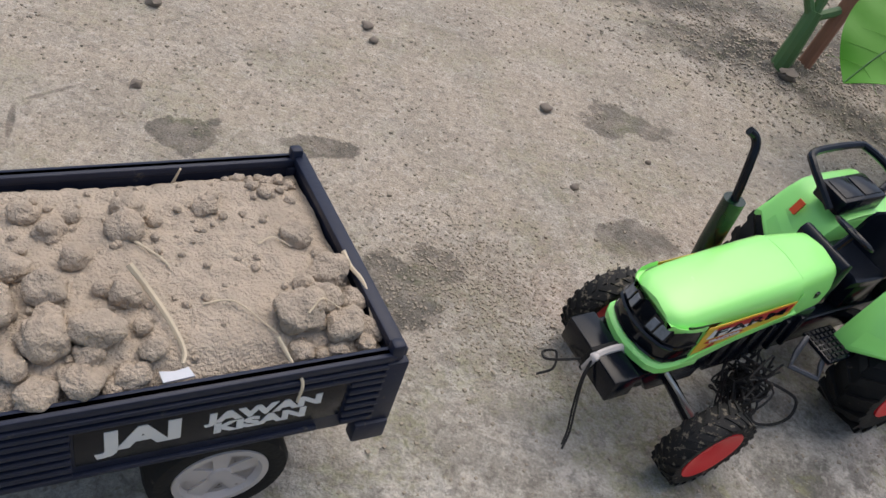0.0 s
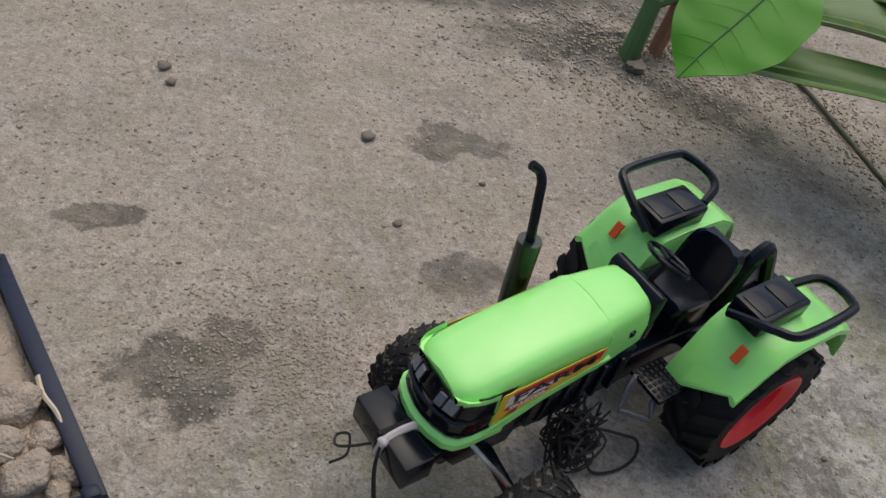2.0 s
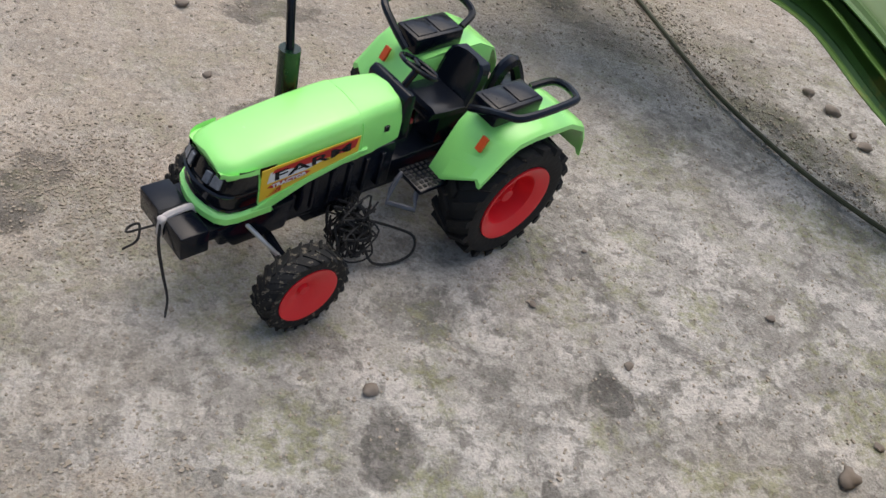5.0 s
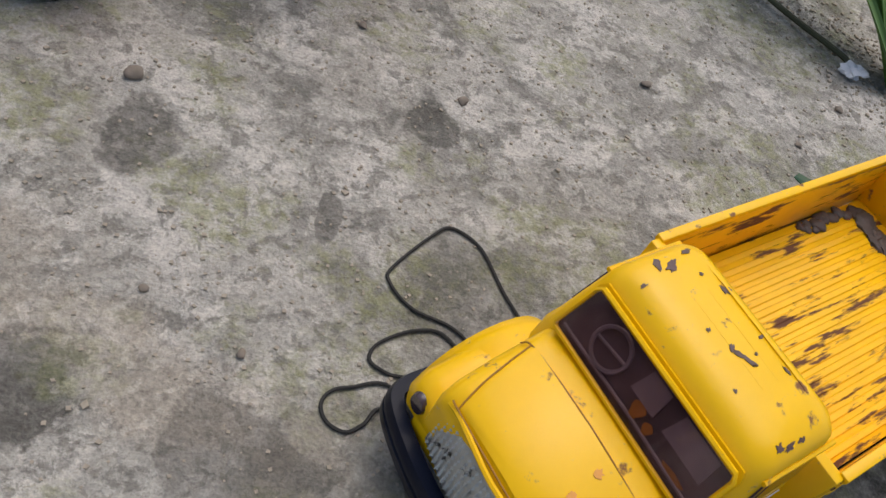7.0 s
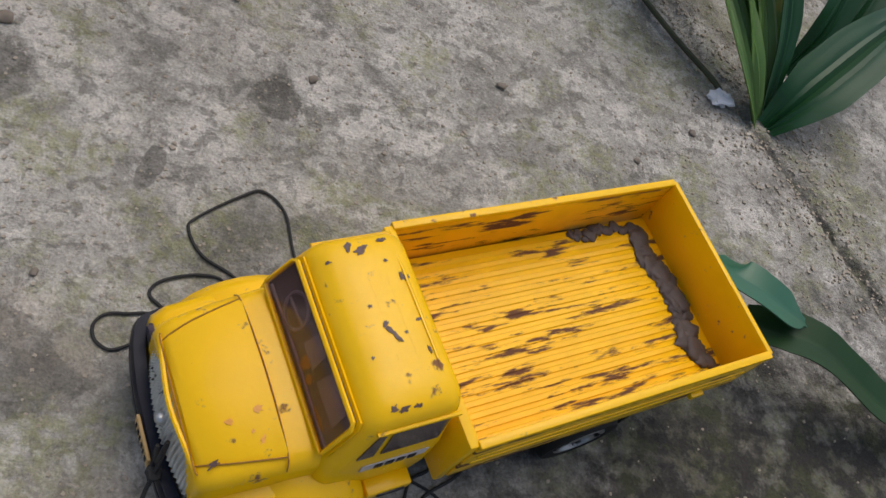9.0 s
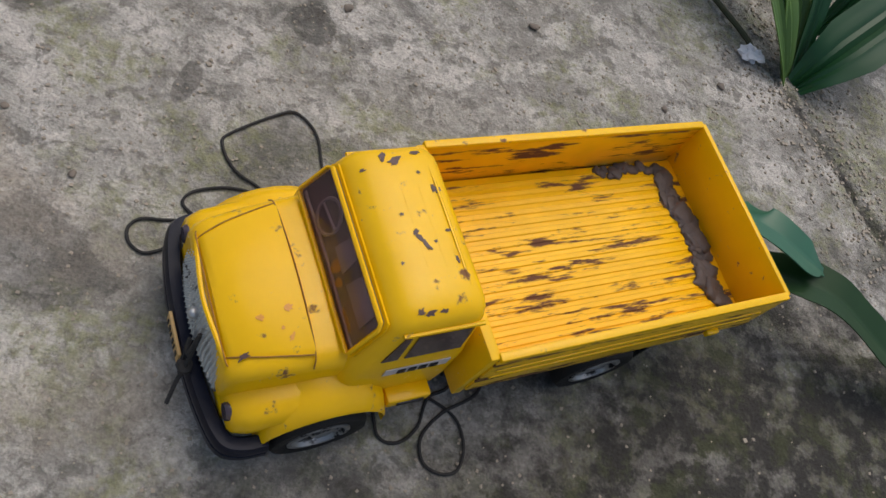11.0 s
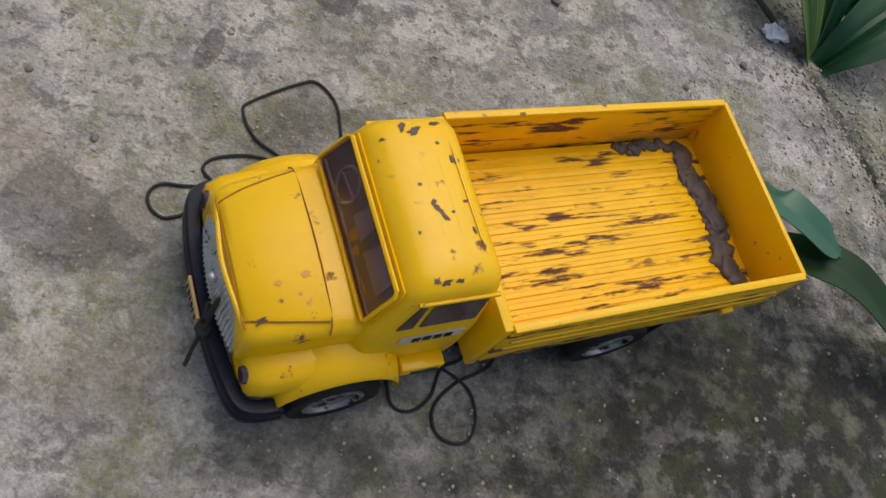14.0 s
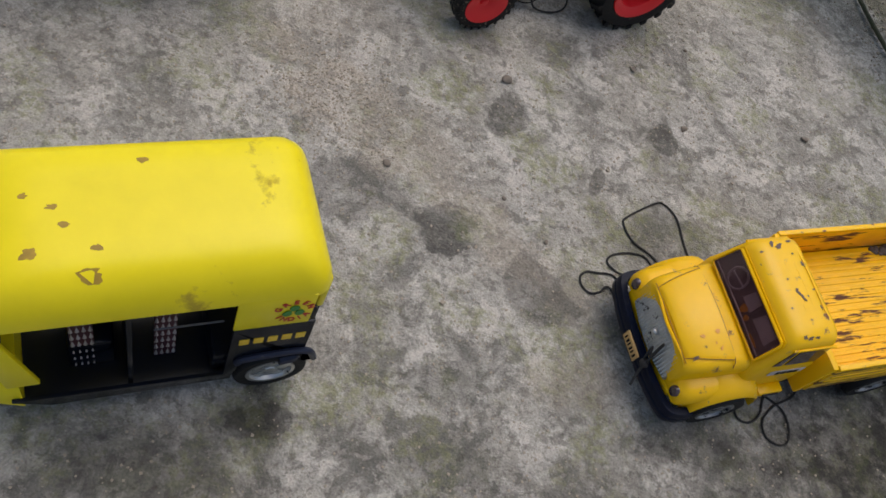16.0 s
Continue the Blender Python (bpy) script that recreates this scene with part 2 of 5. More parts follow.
MUD = mat("dried_dark_mud", (0.085, 0.066, 0.060), 0.6, var=0.6, scale=160, bump=0.8, fine=400)
FOIL = mat("crumpled_white_wrapper", (0.7, 0.7, 0.72), 0.35, var=0.15)

# ---- ground ----
PATCHES = (
    (0.241, 0.556, 42.2, -2.5, 10.1, -50.6, 0.72, 0.12),
    (0.104, 0.353, 33.4, 5.4, 3.9, -46.5, 0.81, 0.12),
    (0.118, 0.372, 64.5, 8.6, 7.2, -73.1, 0.65, 0.12),
    (0.044, 0.446, 39.3, 8.8, 16.3, -108.7, 0.78, 0.12),
    (0.237, 0.434, 36.6, -2.6, 6.4, -50.7, 0.72, 0.12),
    (0.406, 0.237, 76.5, -12.8, 5.1, -84.2, 0.72, 0.12),
    (0.27, 0.107, 40.4, 11.0, 21.8, -59.0, 0.81, 0.12),
    (0.288, 0.203, 86.9, 3.5, 1.5, -57.7, 0.65, 0.12),
    (0.358, 0.179, 257.0, -23.6, 2.4, -92.0, 0.72, 0.12),
    (-0.029, 0.43, 51.0, 15.2, 19.8, -46.5, 0.78, 0.12),
    (0.257, 0.269, 65.3, 1.0, 2.5, -76.3, 0.45, 0.12),
    (0.54, 0.25, 40.0, -15.6, 4.9, -83.2, 0.39, 0.12),
    # the rickshaw's shadow by its rear wheel, painted as a dark spot
    (0.189, -0.046, 66.0, 21.1, 22.2, -72.9, 0.78, 0.12),
    (0.329, 0.075, 52.3, 17.4, 13.0, -38.4, 0.52, 0.12),
    (0.283, 0.008, 142.3, 41.7, 34.1, -123.3, 0.59, 0.12),
    (0.2, 0.105, 34.1, 8.7, 17.4, -42.7, 0.45, 0.12),
    (-0.111, 0.405, -16.7, 56.3, -599.3, -177.3, 0.7, 0.4),
    (-0.104, 0.434, 34.4, 39.9, -473.6, 407.9, 0.6, 0.4),
)
# dark ground, moss and mud with some shade painted in: centre, half axes, turn in degrees, strength
MOSS_SHADE = (
    # first row: moss by the truck's tail, darkened further for shade
    (0.700, 0.072, 0.230, 0.100, 14, 1.0),
    (0.745, 0.262, 0.085, 0.0045, -57, 0.95),
    (0.815, 0.140, 0.070, 0.0045, -62, 0.95),
    (0.720, 0.135, 0.120, 0.006, 12, 1.0),
    (0.640, 0.118, 0.060, 0.020, 24, 0.95),
    (0.560, 0.045, 0.090, 0.030, 10, 0.62),
    (0.452, 0.012, 0.040, 0.020, 10, 0.80),
    (0.500, -0.030, 0.120, 0.030, 5, 0.60),
    (0.334, 0.076, 0.030, 0.011, 55, 0.38),
    # same rickshaw shadow, painted darker still
    (0.187, -0.045, 0.014, 0.017, 20, 0.95),
    (0.138, -0.088, 0.060, 0.026, 10, 0.60),
    (0.283, 0.004, 0.022, 0.014, 30, 0.50),
    (0.310, -0.045, 0.060, 0.018, 0, 0.45),
    # dark soil by the joint and plants, their shade painted in (four rows)
    (0.655, 0.462, 0.070, 0.016, -52, 0.55),
    (0.440, 0.648, 0.060, 0.026, -25, 0.85),
    (0.400, 0.715, 0.110, 0.036, 10, 0.90),
    (0.490, 0.600, 0.060, 0.022, -45, 0.50),
    (0.420, 0.150, 0.040, 0.020, 30, 0.45),
    (0.270, 0.772, 0.190, 0.030, 12, 0.80),
    (0.480, 0.760, 0.100, 0.060, 0, 0.75),
    (-0.020, 0.690, 0.060, 0.020, 20, 0.40),
)
# drifts of fine pale sand
DRIFTS = (
    (0.190, 0.170, 0.075, 0.030, -20, 0.80),
    (0.300, 0.108, 0.062, 0.018, -25, 0.85),
    (0.150, 0.380, 0.090, 0.060, 20, 0.55),
    (0.050, 0.560, 0.200, 0.090, 25, 0.50),
    (0.360, 0.030, 0.035, 0.018, 20, 0.60),
)


def ground_material():
    m = bpy.data.materials.new("old_concrete")
    m.use_nodes = True
    N, L = m.node_tree.nodes, m.node_tree.links
    b = N["Principled BSDF"]
    geo = N.new("ShaderNodeNewGeometry")
    P = geo.outputs["Position"]

    def noise_at(scale, detail=6, rough=0.6, dist=0.0):
        n = N.new("ShaderNodeTexNoise")
        n.inputs["Scale"].default_value, n.inputs["Detail"].default_value = scale, detail
        n.inputs["Roughness"].default_value, n.inputs["Distortion"].default_value = rough, dist
        L.new(P, n.inputs["Vector"])
        return n.outputs["Fac"]

    def span(v, a, b_, c=0.0, d=1.0):
        r = N.new("ShaderNodeMapRange")
        r.interpolation_type = "SMOOTHSTEP"
        for k, x in zip(("From Min", "From Max", "To Min", "To Max"), (a, b_, c, d)):
            r.inputs[k].default_value = x
        L.new(v, r.inputs["Value"])
        return r.outputs[0]

    def math_(op, a, b_):
        n = N.new("ShaderNodeMath")
        n.operation = op
        for i, x in enumerate((a, b_)):
            if isinstance(x, (int, float)):
                n.inputs[i].default_value = x
            else:
                L.new(x, n.inputs[i])
        return n.outputs[0]

    def vec(op, a, v):
        n = N.new("ShaderNodeVectorMath")
        n.operation = op
        L.new(a, n.inputs[0])
        n.inputs[1].default_value = v
        return n.outputs["Value"] if op == "DOT_PRODUCT" else n.outputs[0]

    def mix(f, a, b_):
        n = N.new("ShaderNodeMix")
        n.data_type = "RGBA"
        L.new(f, n.inputs["Factor"])
        for i, x in ((6, a), (7, b_)):
            if isinstance(x, tuple):
                n.inputs[i].default_value = (*x, 1)
            else:
                L.new(x, n.inputs[i])
        return n.outputs[2]

    def ellipses(rows, soft, ragged):
        """The strongest of several soft, ragged ellipses."""
        worn, out = math_("MULTIPLY", math_("SUBTRACT", noise_at(26, 10, 0.72), 0.5), ragged), None
        for cx, cy, a, b_, turn, k in rows:
            c_, s_ = math.cos(radians(turn)), math.sin(radians(turn))
            d = vec("SUBTRACT", P, (cx, cy, 0))
            c = N.new("ShaderNodeCombineXYZ")
            L.new(vec("DOT_PRODUCT", d, (c_ / a, s_ / a, 0)), c.inputs[0])
            L.new(vec("DOT_PRODUCT", d, (-s_ / b_, c_ / b_, 0)), c.inputs[1])
            ln = N.new("ShaderNodeVectorMath")
            ln.operation = "LENGTH"
            L.new(c.outputs[0], ln.inputs[0])
            r = span(math_("ADD", ln.outputs["Value"], worn), 1.0 + soft, 1.0 - soft, 0.0, k)
            out = r if out is None else math_("MAXIMUM", out, r)
        return out

    # dusty sand near the tractor and trailer, bare grey concrete towards the truck
    along = math_("ADD", vec("DOT_PRODUCT", P, (0.45, -0.89, 0)), math_("MULTIPLY", noise_at(7, 6, 0.65), 0.30))
    drift = ellipses(DRIFTS, 0.45, 4.0)
    bare = math_("MULTIPLY", span(along, -0.20, 0.10), math_("SUBTRACT", 1.0, math_("MULTIPLY", drift, 0.8)))
    col = mix(bare, (0.435, 0.374, 0.296), (0.405, 0.383, 0.338))
    n_mid, n_fine, n_grit = noise_at(42, 10, 0.70), noise_at(190, 6, 0.65), noise_at(700, 3, 0.6)
    region = span(noise_at(5.5, 5, 0.6), 0.36, 0.64)
    # broad tone: trodden dull areas and cleaner ones
    col = mix(math_("MULTIPLY", span(noise_at(9, 8, 0.62), 0.46, 0.60), math_("ADD", 0.30, math_("MULTIPLY", bare, 0.22))), col, (0.265, 0.245, 0.205))
    # pale worn skin
    col = mix(math_("MULTIPLY", span(noise_at(31, 9, 0.68), 0.485, 0.565), math_("ADD", 0.16, math_("MULTIPLY", bare, 0.52))), col, (0.60, 0.565, 0.505))
    # dark pitted blotches, dense in some areas and nearly absent in others
    blotch = span(noise_at(23, 9, 0.68, 0.5), 0.495, 0.585)
    col = mix(math_("MULTIPLY", math_("MULTIPLY", blotch, math_("ADD", 0.10, math_("MULTIPLY", bare, 0.66))), math_("ADD", 0.35, math_("MULTIPLY", region, 0.65))), col, (0.135, 0.130, 0.112))
    col = mix(math_("MULTIPLY", span(noise_at(88, 8, 0.68, 0.4), 0.525, 0.60), math_("ADD", 0.16, math_("MULTIPLY", bare, 0.48))), col, (0.150, 0.142, 0.120))
    # small crumbs and pits
    col = mix(math_("MULTIPLY", span(noise_at(240, 5, 0.62, 0.4), 0.55, 0.62), 0.45), col, (0.165, 0.148, 0.122))
    col = mix(math_("MULTIPLY", span(noise_at(170, 5, 0.62, 0.2), 0.55, 0.63), 0.34), col, (0.62, 0.57, 0.50))
    # thin yellow-green moss
    col = mix(math_("MULTIPLY", span(noise_at(15, 9, 0.68), 0.49, 0.59), math_("MULTIPLY", span(n_fine, 0.36, 0.60), math_("ADD", 0.25, math_("MULTIPLY", bare, 0.40)))), col, (0.225, 0.230, 0.105))
    # dark moss and painted-in shade, with paler worn spots left in it
    moss_shade = math_("MULTIPLY", ellipses(MOSS_SHADE, 0.60, 3.6), span(noise_at(60, 8, 0.66), 0.60, 0.48, 0.66, 1.0))
    col = mix(moss_shade, col, mix(span(noise_at(40, 8, 0.7), 0.48, 0.60), (0.046, 0.043, 0.037), (0.062, 0.065, 0.036)))
    # damp stains, with the shade at the rickshaw's rear wheel painted among them
    warp = math_("MULTIPLY", math_("SUBTRACT", noise_at(30, 9, 0.66), 0.5), 3.6)
    total = None
    for cx, cy, ux, uy, vx, vy, k, soft in PATCHES:
        d = vec("SUBTRACT", P, (cx, cy, 0))
        c = N.new("ShaderNodeCombineXYZ")
        L.new(vec("DOT_PRODUCT", d, (ux, uy, 0)), c.inputs[0])
        L.new(vec("DOT_PRODUCT", d, (vx, vy, 0)), c.inputs[1])
        ln = N.new("ShaderNodeVectorMath")
        ln.operation = "LENGTH"
        L.new(c.outputs[0], ln.inputs[0])
        r = span(math_("ADD", ln.outputs["Value"], warp), 1.0 + soft, 1.0 - soft, 0.0, k)
        total = r if total is None else math_("MAXIMUM", total, r)
    col = mix(math_("MULTIPLY", total, math_("MULTIPLY", span(n_fine, 0.36, 0.62, 0.70, 1.0), span(noise_at(55, 6, 0.66, 0.3), 0.40, 0.56, 0.70, 1.0))), col, mix(span(noise_at(30, 5), 0.50, 0.62), (0.060, 0.055, 0.046), (0.072, 0.076, 0.034)))
    # grit
    grit = math_("MULTIPLY", span(n_grit, 0.32, 0.68, 0.86, 1.12), span(n_fine, 0.36, 0.64, 0.90, 1.08))
    gm = N.new("ShaderNodeMix")
    gm.data_type, gm.blend_type = "RGBA", "MULTIPLY"
    gm.inputs["Factor"].default_value = 1
    L.new(col, gm.inputs[6])
    L.new(grit, gm.inputs[7])
    L.new(gm.outputs[2], b.inputs["Base Color"])
    b.inputs["Roughness"].default_value, b.inputs["Specular IOR Level"].default_value = 0.9, 0.25
    h = math_("ADD", math_("MULTIPLY", n_fine, 0.5), math_("ADD", math_("MULTIPLY", n_mid, 0.8), math_("MULTIPLY", n_grit, 0.28)))
    bp = N.new("ShaderNodeBump")
    bp.inputs["Strength"].default_value, bp.inputs["Distance"].default_value = 0.85, 0.0046
    L.new(h, bp.inputs["Height"])
    L.new(bp.outputs[0], b.inputs["Normal"])
    return m


CONCRETE = ground_material()
# the joint between the paving and the strip beyond, from which the plants grow
JOINT = ((0.47, 0.90), (0.547, 0.71), (0.563, 0.64), (0.585, 0.534), (0.675, 0.373), (0.735, 0.280), (0.80, 0.16), (0.95, -0.15))


def joint_distance(x, y):
    best = 9.0
    for (ax, ay), (bx, by) in zip(JOINT, JOINT[1:]):
        dx, dy = bx - ax, by - ay
        t = min(1, max(0, ((x - ax) * dx + (y - ay) * dy) / (dx * dx + dy * dy)))
        best = min(best, math.hypot(x - ax - t * dx, y - ay - t * dy))
    return best


def ground_height(x, y):
    h = 0.0010 * noise.noise((x * 9, y * 9, 0)) + 0.0006 * noise.noise((x * 38, y * 38, 3)) + 0.0003 * noise.noise((x * 120, y * 120, 7))
    d = joint_distance(x, y) + 0.003 * noise.noise((x * 40, y * 40, 11))
    if d < 0.006:
        h -= 0.0045 * (1 - max(d, 0) / 0.006)
    # loose earth heaped at the plant's foot
    e = math.hypot(x - 0.40, y - 0.70)
    if e < 0.12:
        h += 0.010 * (1 - e / 0.12) ** 2 * (1 + 0.8 * noise.noise((x * 70, y * 70, 5)))
    return h


def build_ground():
    def axis(a, b, step):
        inner = [a + step * i for i in range(int((b - a) / step) + 1)]
        out, s = [], step
        low, high = [], []
        x, y = inner[0], inner[-1]
        while y < 60:
            s *= 1.7
            x, y = x - s, y + s
            low.append(x)
            high.append(y)
        return low[::-1] + inner + high
    xs, ys = axis(-0.25, 0.95, 0.004), axis(-0.2, 1.0, 0.004)
    verts = [(x, y, ground_height(x, y) if -0.3 < x < 1 and -0.3 < y < 1.1 else 0.0) for y in ys for x in xs]
    n = len(xs)
    faces = [(j * n + i, j * n + i + 1, (j + 1) * n + i + 1, (j + 1) * n + i) for j in range(len(ys) - 1) for i in range(n - 1)]
    me = bpy.data.meshes.new("ground")
    me.from_pydata(verts, [], faces)
    me.materials.append(CONCRETE)
    me.polygons.foreach_set("use_smooth", [True] * len(faces))
    tagged(new("ground", me), "worn grey concrete yard with sand, damp stains and moss", "ground", kind="structure")


build_ground()


# ---- wheels ----
def tyre_mesh(x, y, z, r, w, hole):
    prof = [(hole, -w * 0.42), (r * 0.82, -w * 0.5), (r * 0.93, -w * 0.47), (r * 0.985, -w * 0.33), (r, 0), (r * 0.985, w * 0.33), (r * 0.93, w * 0.47), (r * 0.82, w * 0.5), (hole, w * 0.42), (hole * 0.96, 0), (hole, -w * 0.42)]
    bm = bmesh.new()
    rings = [[(x + q * math.cos(a), y + v, z + q * math.sin(a)) for a in (2 * math.pi * j / 36 for j in range(36))] for q, v in prof]
    loft(rings, bm, caps=False)
    return bm


def lug_mesh(x, y, z, r, w, count, h, i, s):
    """One slanting tread bar on side s of a tyre."""
    a = 2 * math.pi * (i + (0.5 if s > 0 else 0)) / count
    rot, o, t, lean = Matrix.Rotation(-a, 4, "Y"), Vector((x, y, z)), h * 1.3, 0.20 * r
    q = [(r * 0.90, s * w * 0.50, -t + lean), (r * 0.90, s * w * 0.50, t + lean), (r * 0.975, s * w * 0.02, t - lean * 0.4), (r * 0.975, s * w * 0.02, -t - lean * 0.4)]
    top = [(r * 0.955 + h, s * w * 0.485, (-t + lean) * 0.95), (r * 0.955 + h, s * w * 0.485, (t + lean) * 0.95), (r + h, s * w * 0.03, (t - lean * 0.4) * 0.9), (r + h, s * w * 0.03, (-t - lean * 0.4) * 0.9)]
    return loft([[o + rot @ Vector(p) for p in q], [o + rot @ Vector(p) for p in top]])


def rim_mesh(x, y, z, r, w, s, dish=0.4):
    """A dished rim whose open face looks to side s."""
    prof = [(0.0004, s * w * 0.22), (r * 0.16, s * w * 0.22), (r * 0.20, s * w * 0.10), (r * 0.62, s * w * (0.5 - dish)), (r * 0.70, s * w * 0.34), (r * 0.93, s * w * 0.46), (r * 1.02, s * w * 0.47), (r * 1.03, s * w * 0.40), (r * 0.98, -s * w * 0.4), (0.0004, -s * w * 0.4)]
    return lathe([(q, v) for q, v in prof], n=36, centre=(x, y, z))


def spoked_rim(x, y, z, r, w, s, spokes=5):
    bm = lathe([(r * 0.80, s * w * 0.30), (r * 0.86, s * w * 0.47), (r, s * w * 0.47), (r * 1.02, s * w * 0.3)], n=32, centre=(x, y, z))
    lathe([(0.0003, s * w * 0.40), (r * 0.22, s * w * 0.40), (r * 0.28, s * w * 0.30), (r * 0.28, s * w * 0.1), (0.0003, s * w * 0.1)], n=20, centre=(x, y, z), bm=bm)
    for i in range(spokes):
        a = 2 * math.pi * i / spokes + 0.3
        d, e = Vector((math.cos(a), 0, math.sin(a))), Vector((-math.sin(a), 0, math.cos(a)))
        o = Vector((x, y, z))
        q = [o + d * r * 0.2 + e * r * 0.14, o + d * r * 0.86 + e * r * 0.22, o + d * r * 0.86 - e * r * 0.22, o + d * r * 0.2 - e * r * 0.14]
        slab([p + Vector((0, s * w * 0.22, 0)) for p in q], (0, s, 0), w * 0.13, bm)
    return bm


# ---- toy tractor ----
def build_tractor():
    t = thing("toy_tractor", *TRACTOR, "lime green plastic toy tractor with red wheels on dusty concrete", "toy tractor")
    # hood
    def hood_ring(x, w, top, low, r):
        side = [(x, w + 0.0014, low), (x, w + 0.0012, low + (top - low) * 0.45), (x, w * 0.985, top - r)]
        for k in range(1, 5):
            a = radians(90 * k / 5)
            side.append((x, w - r + r * math.cos(a) - 0.0003, top - r + r * math.sin(a)))
        side.append((x, w - r * 1.2, top + 0.0002))
        crown = (x, 0, top + 0.0012)
        return side + [crown] + [(a, -b, c) for a, b, c in reversed(side)]
    stations = [(0.004, 0.0142, 0.0900, 0.0690), (0.010, 0.0148, 0.0906, 0.0668), (0.020, 0.0158, 0.0909, 0.0664), (0.029, 0.0168, 0.0907, 0.0668), (0.031, 0.0174, 0.0908, 0.0670), (0.040, 0.0175, 0.0902, 0.0668), (0.060, 0.0175, 0.0882, 0.0640), (0.078, 0.0175, 0.0856, 0.0596), (0.0848, 0.0175, 0.0844, 0.0585), (0.0856, 0.0175, 0.0842, 0.0778), (0.0910, 0.0173, 0.0831, 0.0780), (0.0955, 0.0166, 0.0822, 0.0782), (0.0990, 0.0150, 0.0813, 0.0782), (0.1012, 0.0122, 0.0803, 0.0782)]
    hood = part("hood", loft([hood_ring(x, w, top, low, min(0.0062, w * 0.6)) for x, w, top, low in stations]), GREEN, t)
    part("hood_seam", tube([(0.030, 0.0189, 0.070), (0.030, 0.0178, 0.0850), (0.030, 0.0130, 0.0902), (0.030, 0.006, 0.0913), (0.030, 0, 0.0919), (0.030, -0.006, 0.0913), (0.030, -0.0130, 0.0902), (0.030, -0.0178, 0.0850)], 0.0003, 6), GREEN, hood)
    part("latch_hole", box(0.0125, 0.0155, 0.0150, 0.0170, 0.0765, 0.0797, 0.0003), BLACK, hood)
    part("dashboard", prism([(-0.004, 0.064), (0.0045, 0.066), (0.0045, 0.0904), (0.0015, 0.0930), (-0.0025, 0.0914)], -0.0146, 0.0146, r=0.001), BLACK, t)
    # decal on both sides
    for s in (1, -1):
        y = s * 0.0188
        d = part("sticker", slab([(0.0845, y, 0.0605), (0.0845, y, 0.0790), (0.0320, y, 0.0818), (0.0320, y, 0.0722), (0.060, y, 0.0668)], (0, s, 0), 0.00025), DECALY, hood, "yellow sticker with red band and lettering")
        y = s * 0.01915
        part("pale_band", slab([(0.0815, y, 0.0706), (0.0803, y, 0.0768), (0.0460, y, 0.0762), (0.0610, y, 0.0716)], (0, s, 0), 0.00010), WHITE, d)
        part("red_band", slab([(0.0795, y, 0.0760), (0.0782, y, 0.0778), (0.0335, y, 0.0808), (0.0342, y, 0.0760), (0.0400, y, 0.0748), (0.0620, y, 0.0752)], (0, s, 0), 0.00018), DECALR, d)
        part("red_arrow", slab([(0.0812, y, 0.0680), (0.0785, y, 0.0697), (0.0612, y, 0.0710), (0.0585, y, 0.0702), (0.0615, y, 0.0687), (0.0785, y, 0.0671)], (0, s, 0), 0.00016), DECALR, d)
        for k in range(3):
            part("red_chevron", slab([(0.0812 - k * 0.0014, y, 0.0624 + k * 0.0014), (0.0735, y, 0.0650 + k * 0.0010), (0.0740, y, 0.0641 + k * 0.0010)], (0, s, 0), 0.00012), DECALR, d)
        tilt = 5.0
        frame_m = Matrix.Translation((0.0575, s * 0.0194, 0.0752)) @ Matrix(((-s, 0, 0), (0, 0, s), (0, 1, 0))).to_4x4() @ pose(0, 0, 0, 0, 0, s * tilt)
        lettering("FARM", 0.0068, frame_m, BLACK, d, squash=2.5, bold=0.00008)
        frame_s = Matrix.Translation((0.0700, s * 0.0195, 0.0691)) @ Matrix(((-s, 0, 0), (0, 0, s), (0, 1, 0))).to_4x4() @ pose(0, 0, 0, 0, 0, s * tilt)
        lettering("TRACTOR", 0.0027, frame_s, WHITE, d, squash=1.45, bold=0.00008)
    # grille, lamps and lip
    def wrap(x, w, z):
        half = [(x - 0.030, w), (x - 0.013, w), (x - 0.0075, w * 0.95), (x - 0.0038, w * 0.78), (x - 0.0013, w * 0.45), (x - 0.0002, w * 0.12)]
        pts = half + [(a, -b) for a, b in reversed(half)]
        return [(a, b, z) for a, b in pts]
    grille = part("grille", loft([wrap(0.1048, 0.0178, 0.0560), wrap(0.1056, 0.0183, 0.0625), wrap(0.1050, 0.0184, 0.0675), wrap(0.1028, 0.0180, 0.0740), wrap(0.1006, 0.0174, 0.0790)]), GLOSS, t, "glossy black wrap-round grille")
    part("grille_shelf", loft([wrap(0.1066, 0.01865, 0.0668), wrap(0.1070, 0.0188, 0.0676), wrap(0.1060, 0.0186, 0.0684)]), GLOSS, grille)
    part("grille_rim", loft([wrap(0.1056, 0.0185, 0.0580), wrap(0.1062, 0.0187, 0.0588), wrap(0.1058, 0.0185, 0.0596)]), GLOSS, grille)
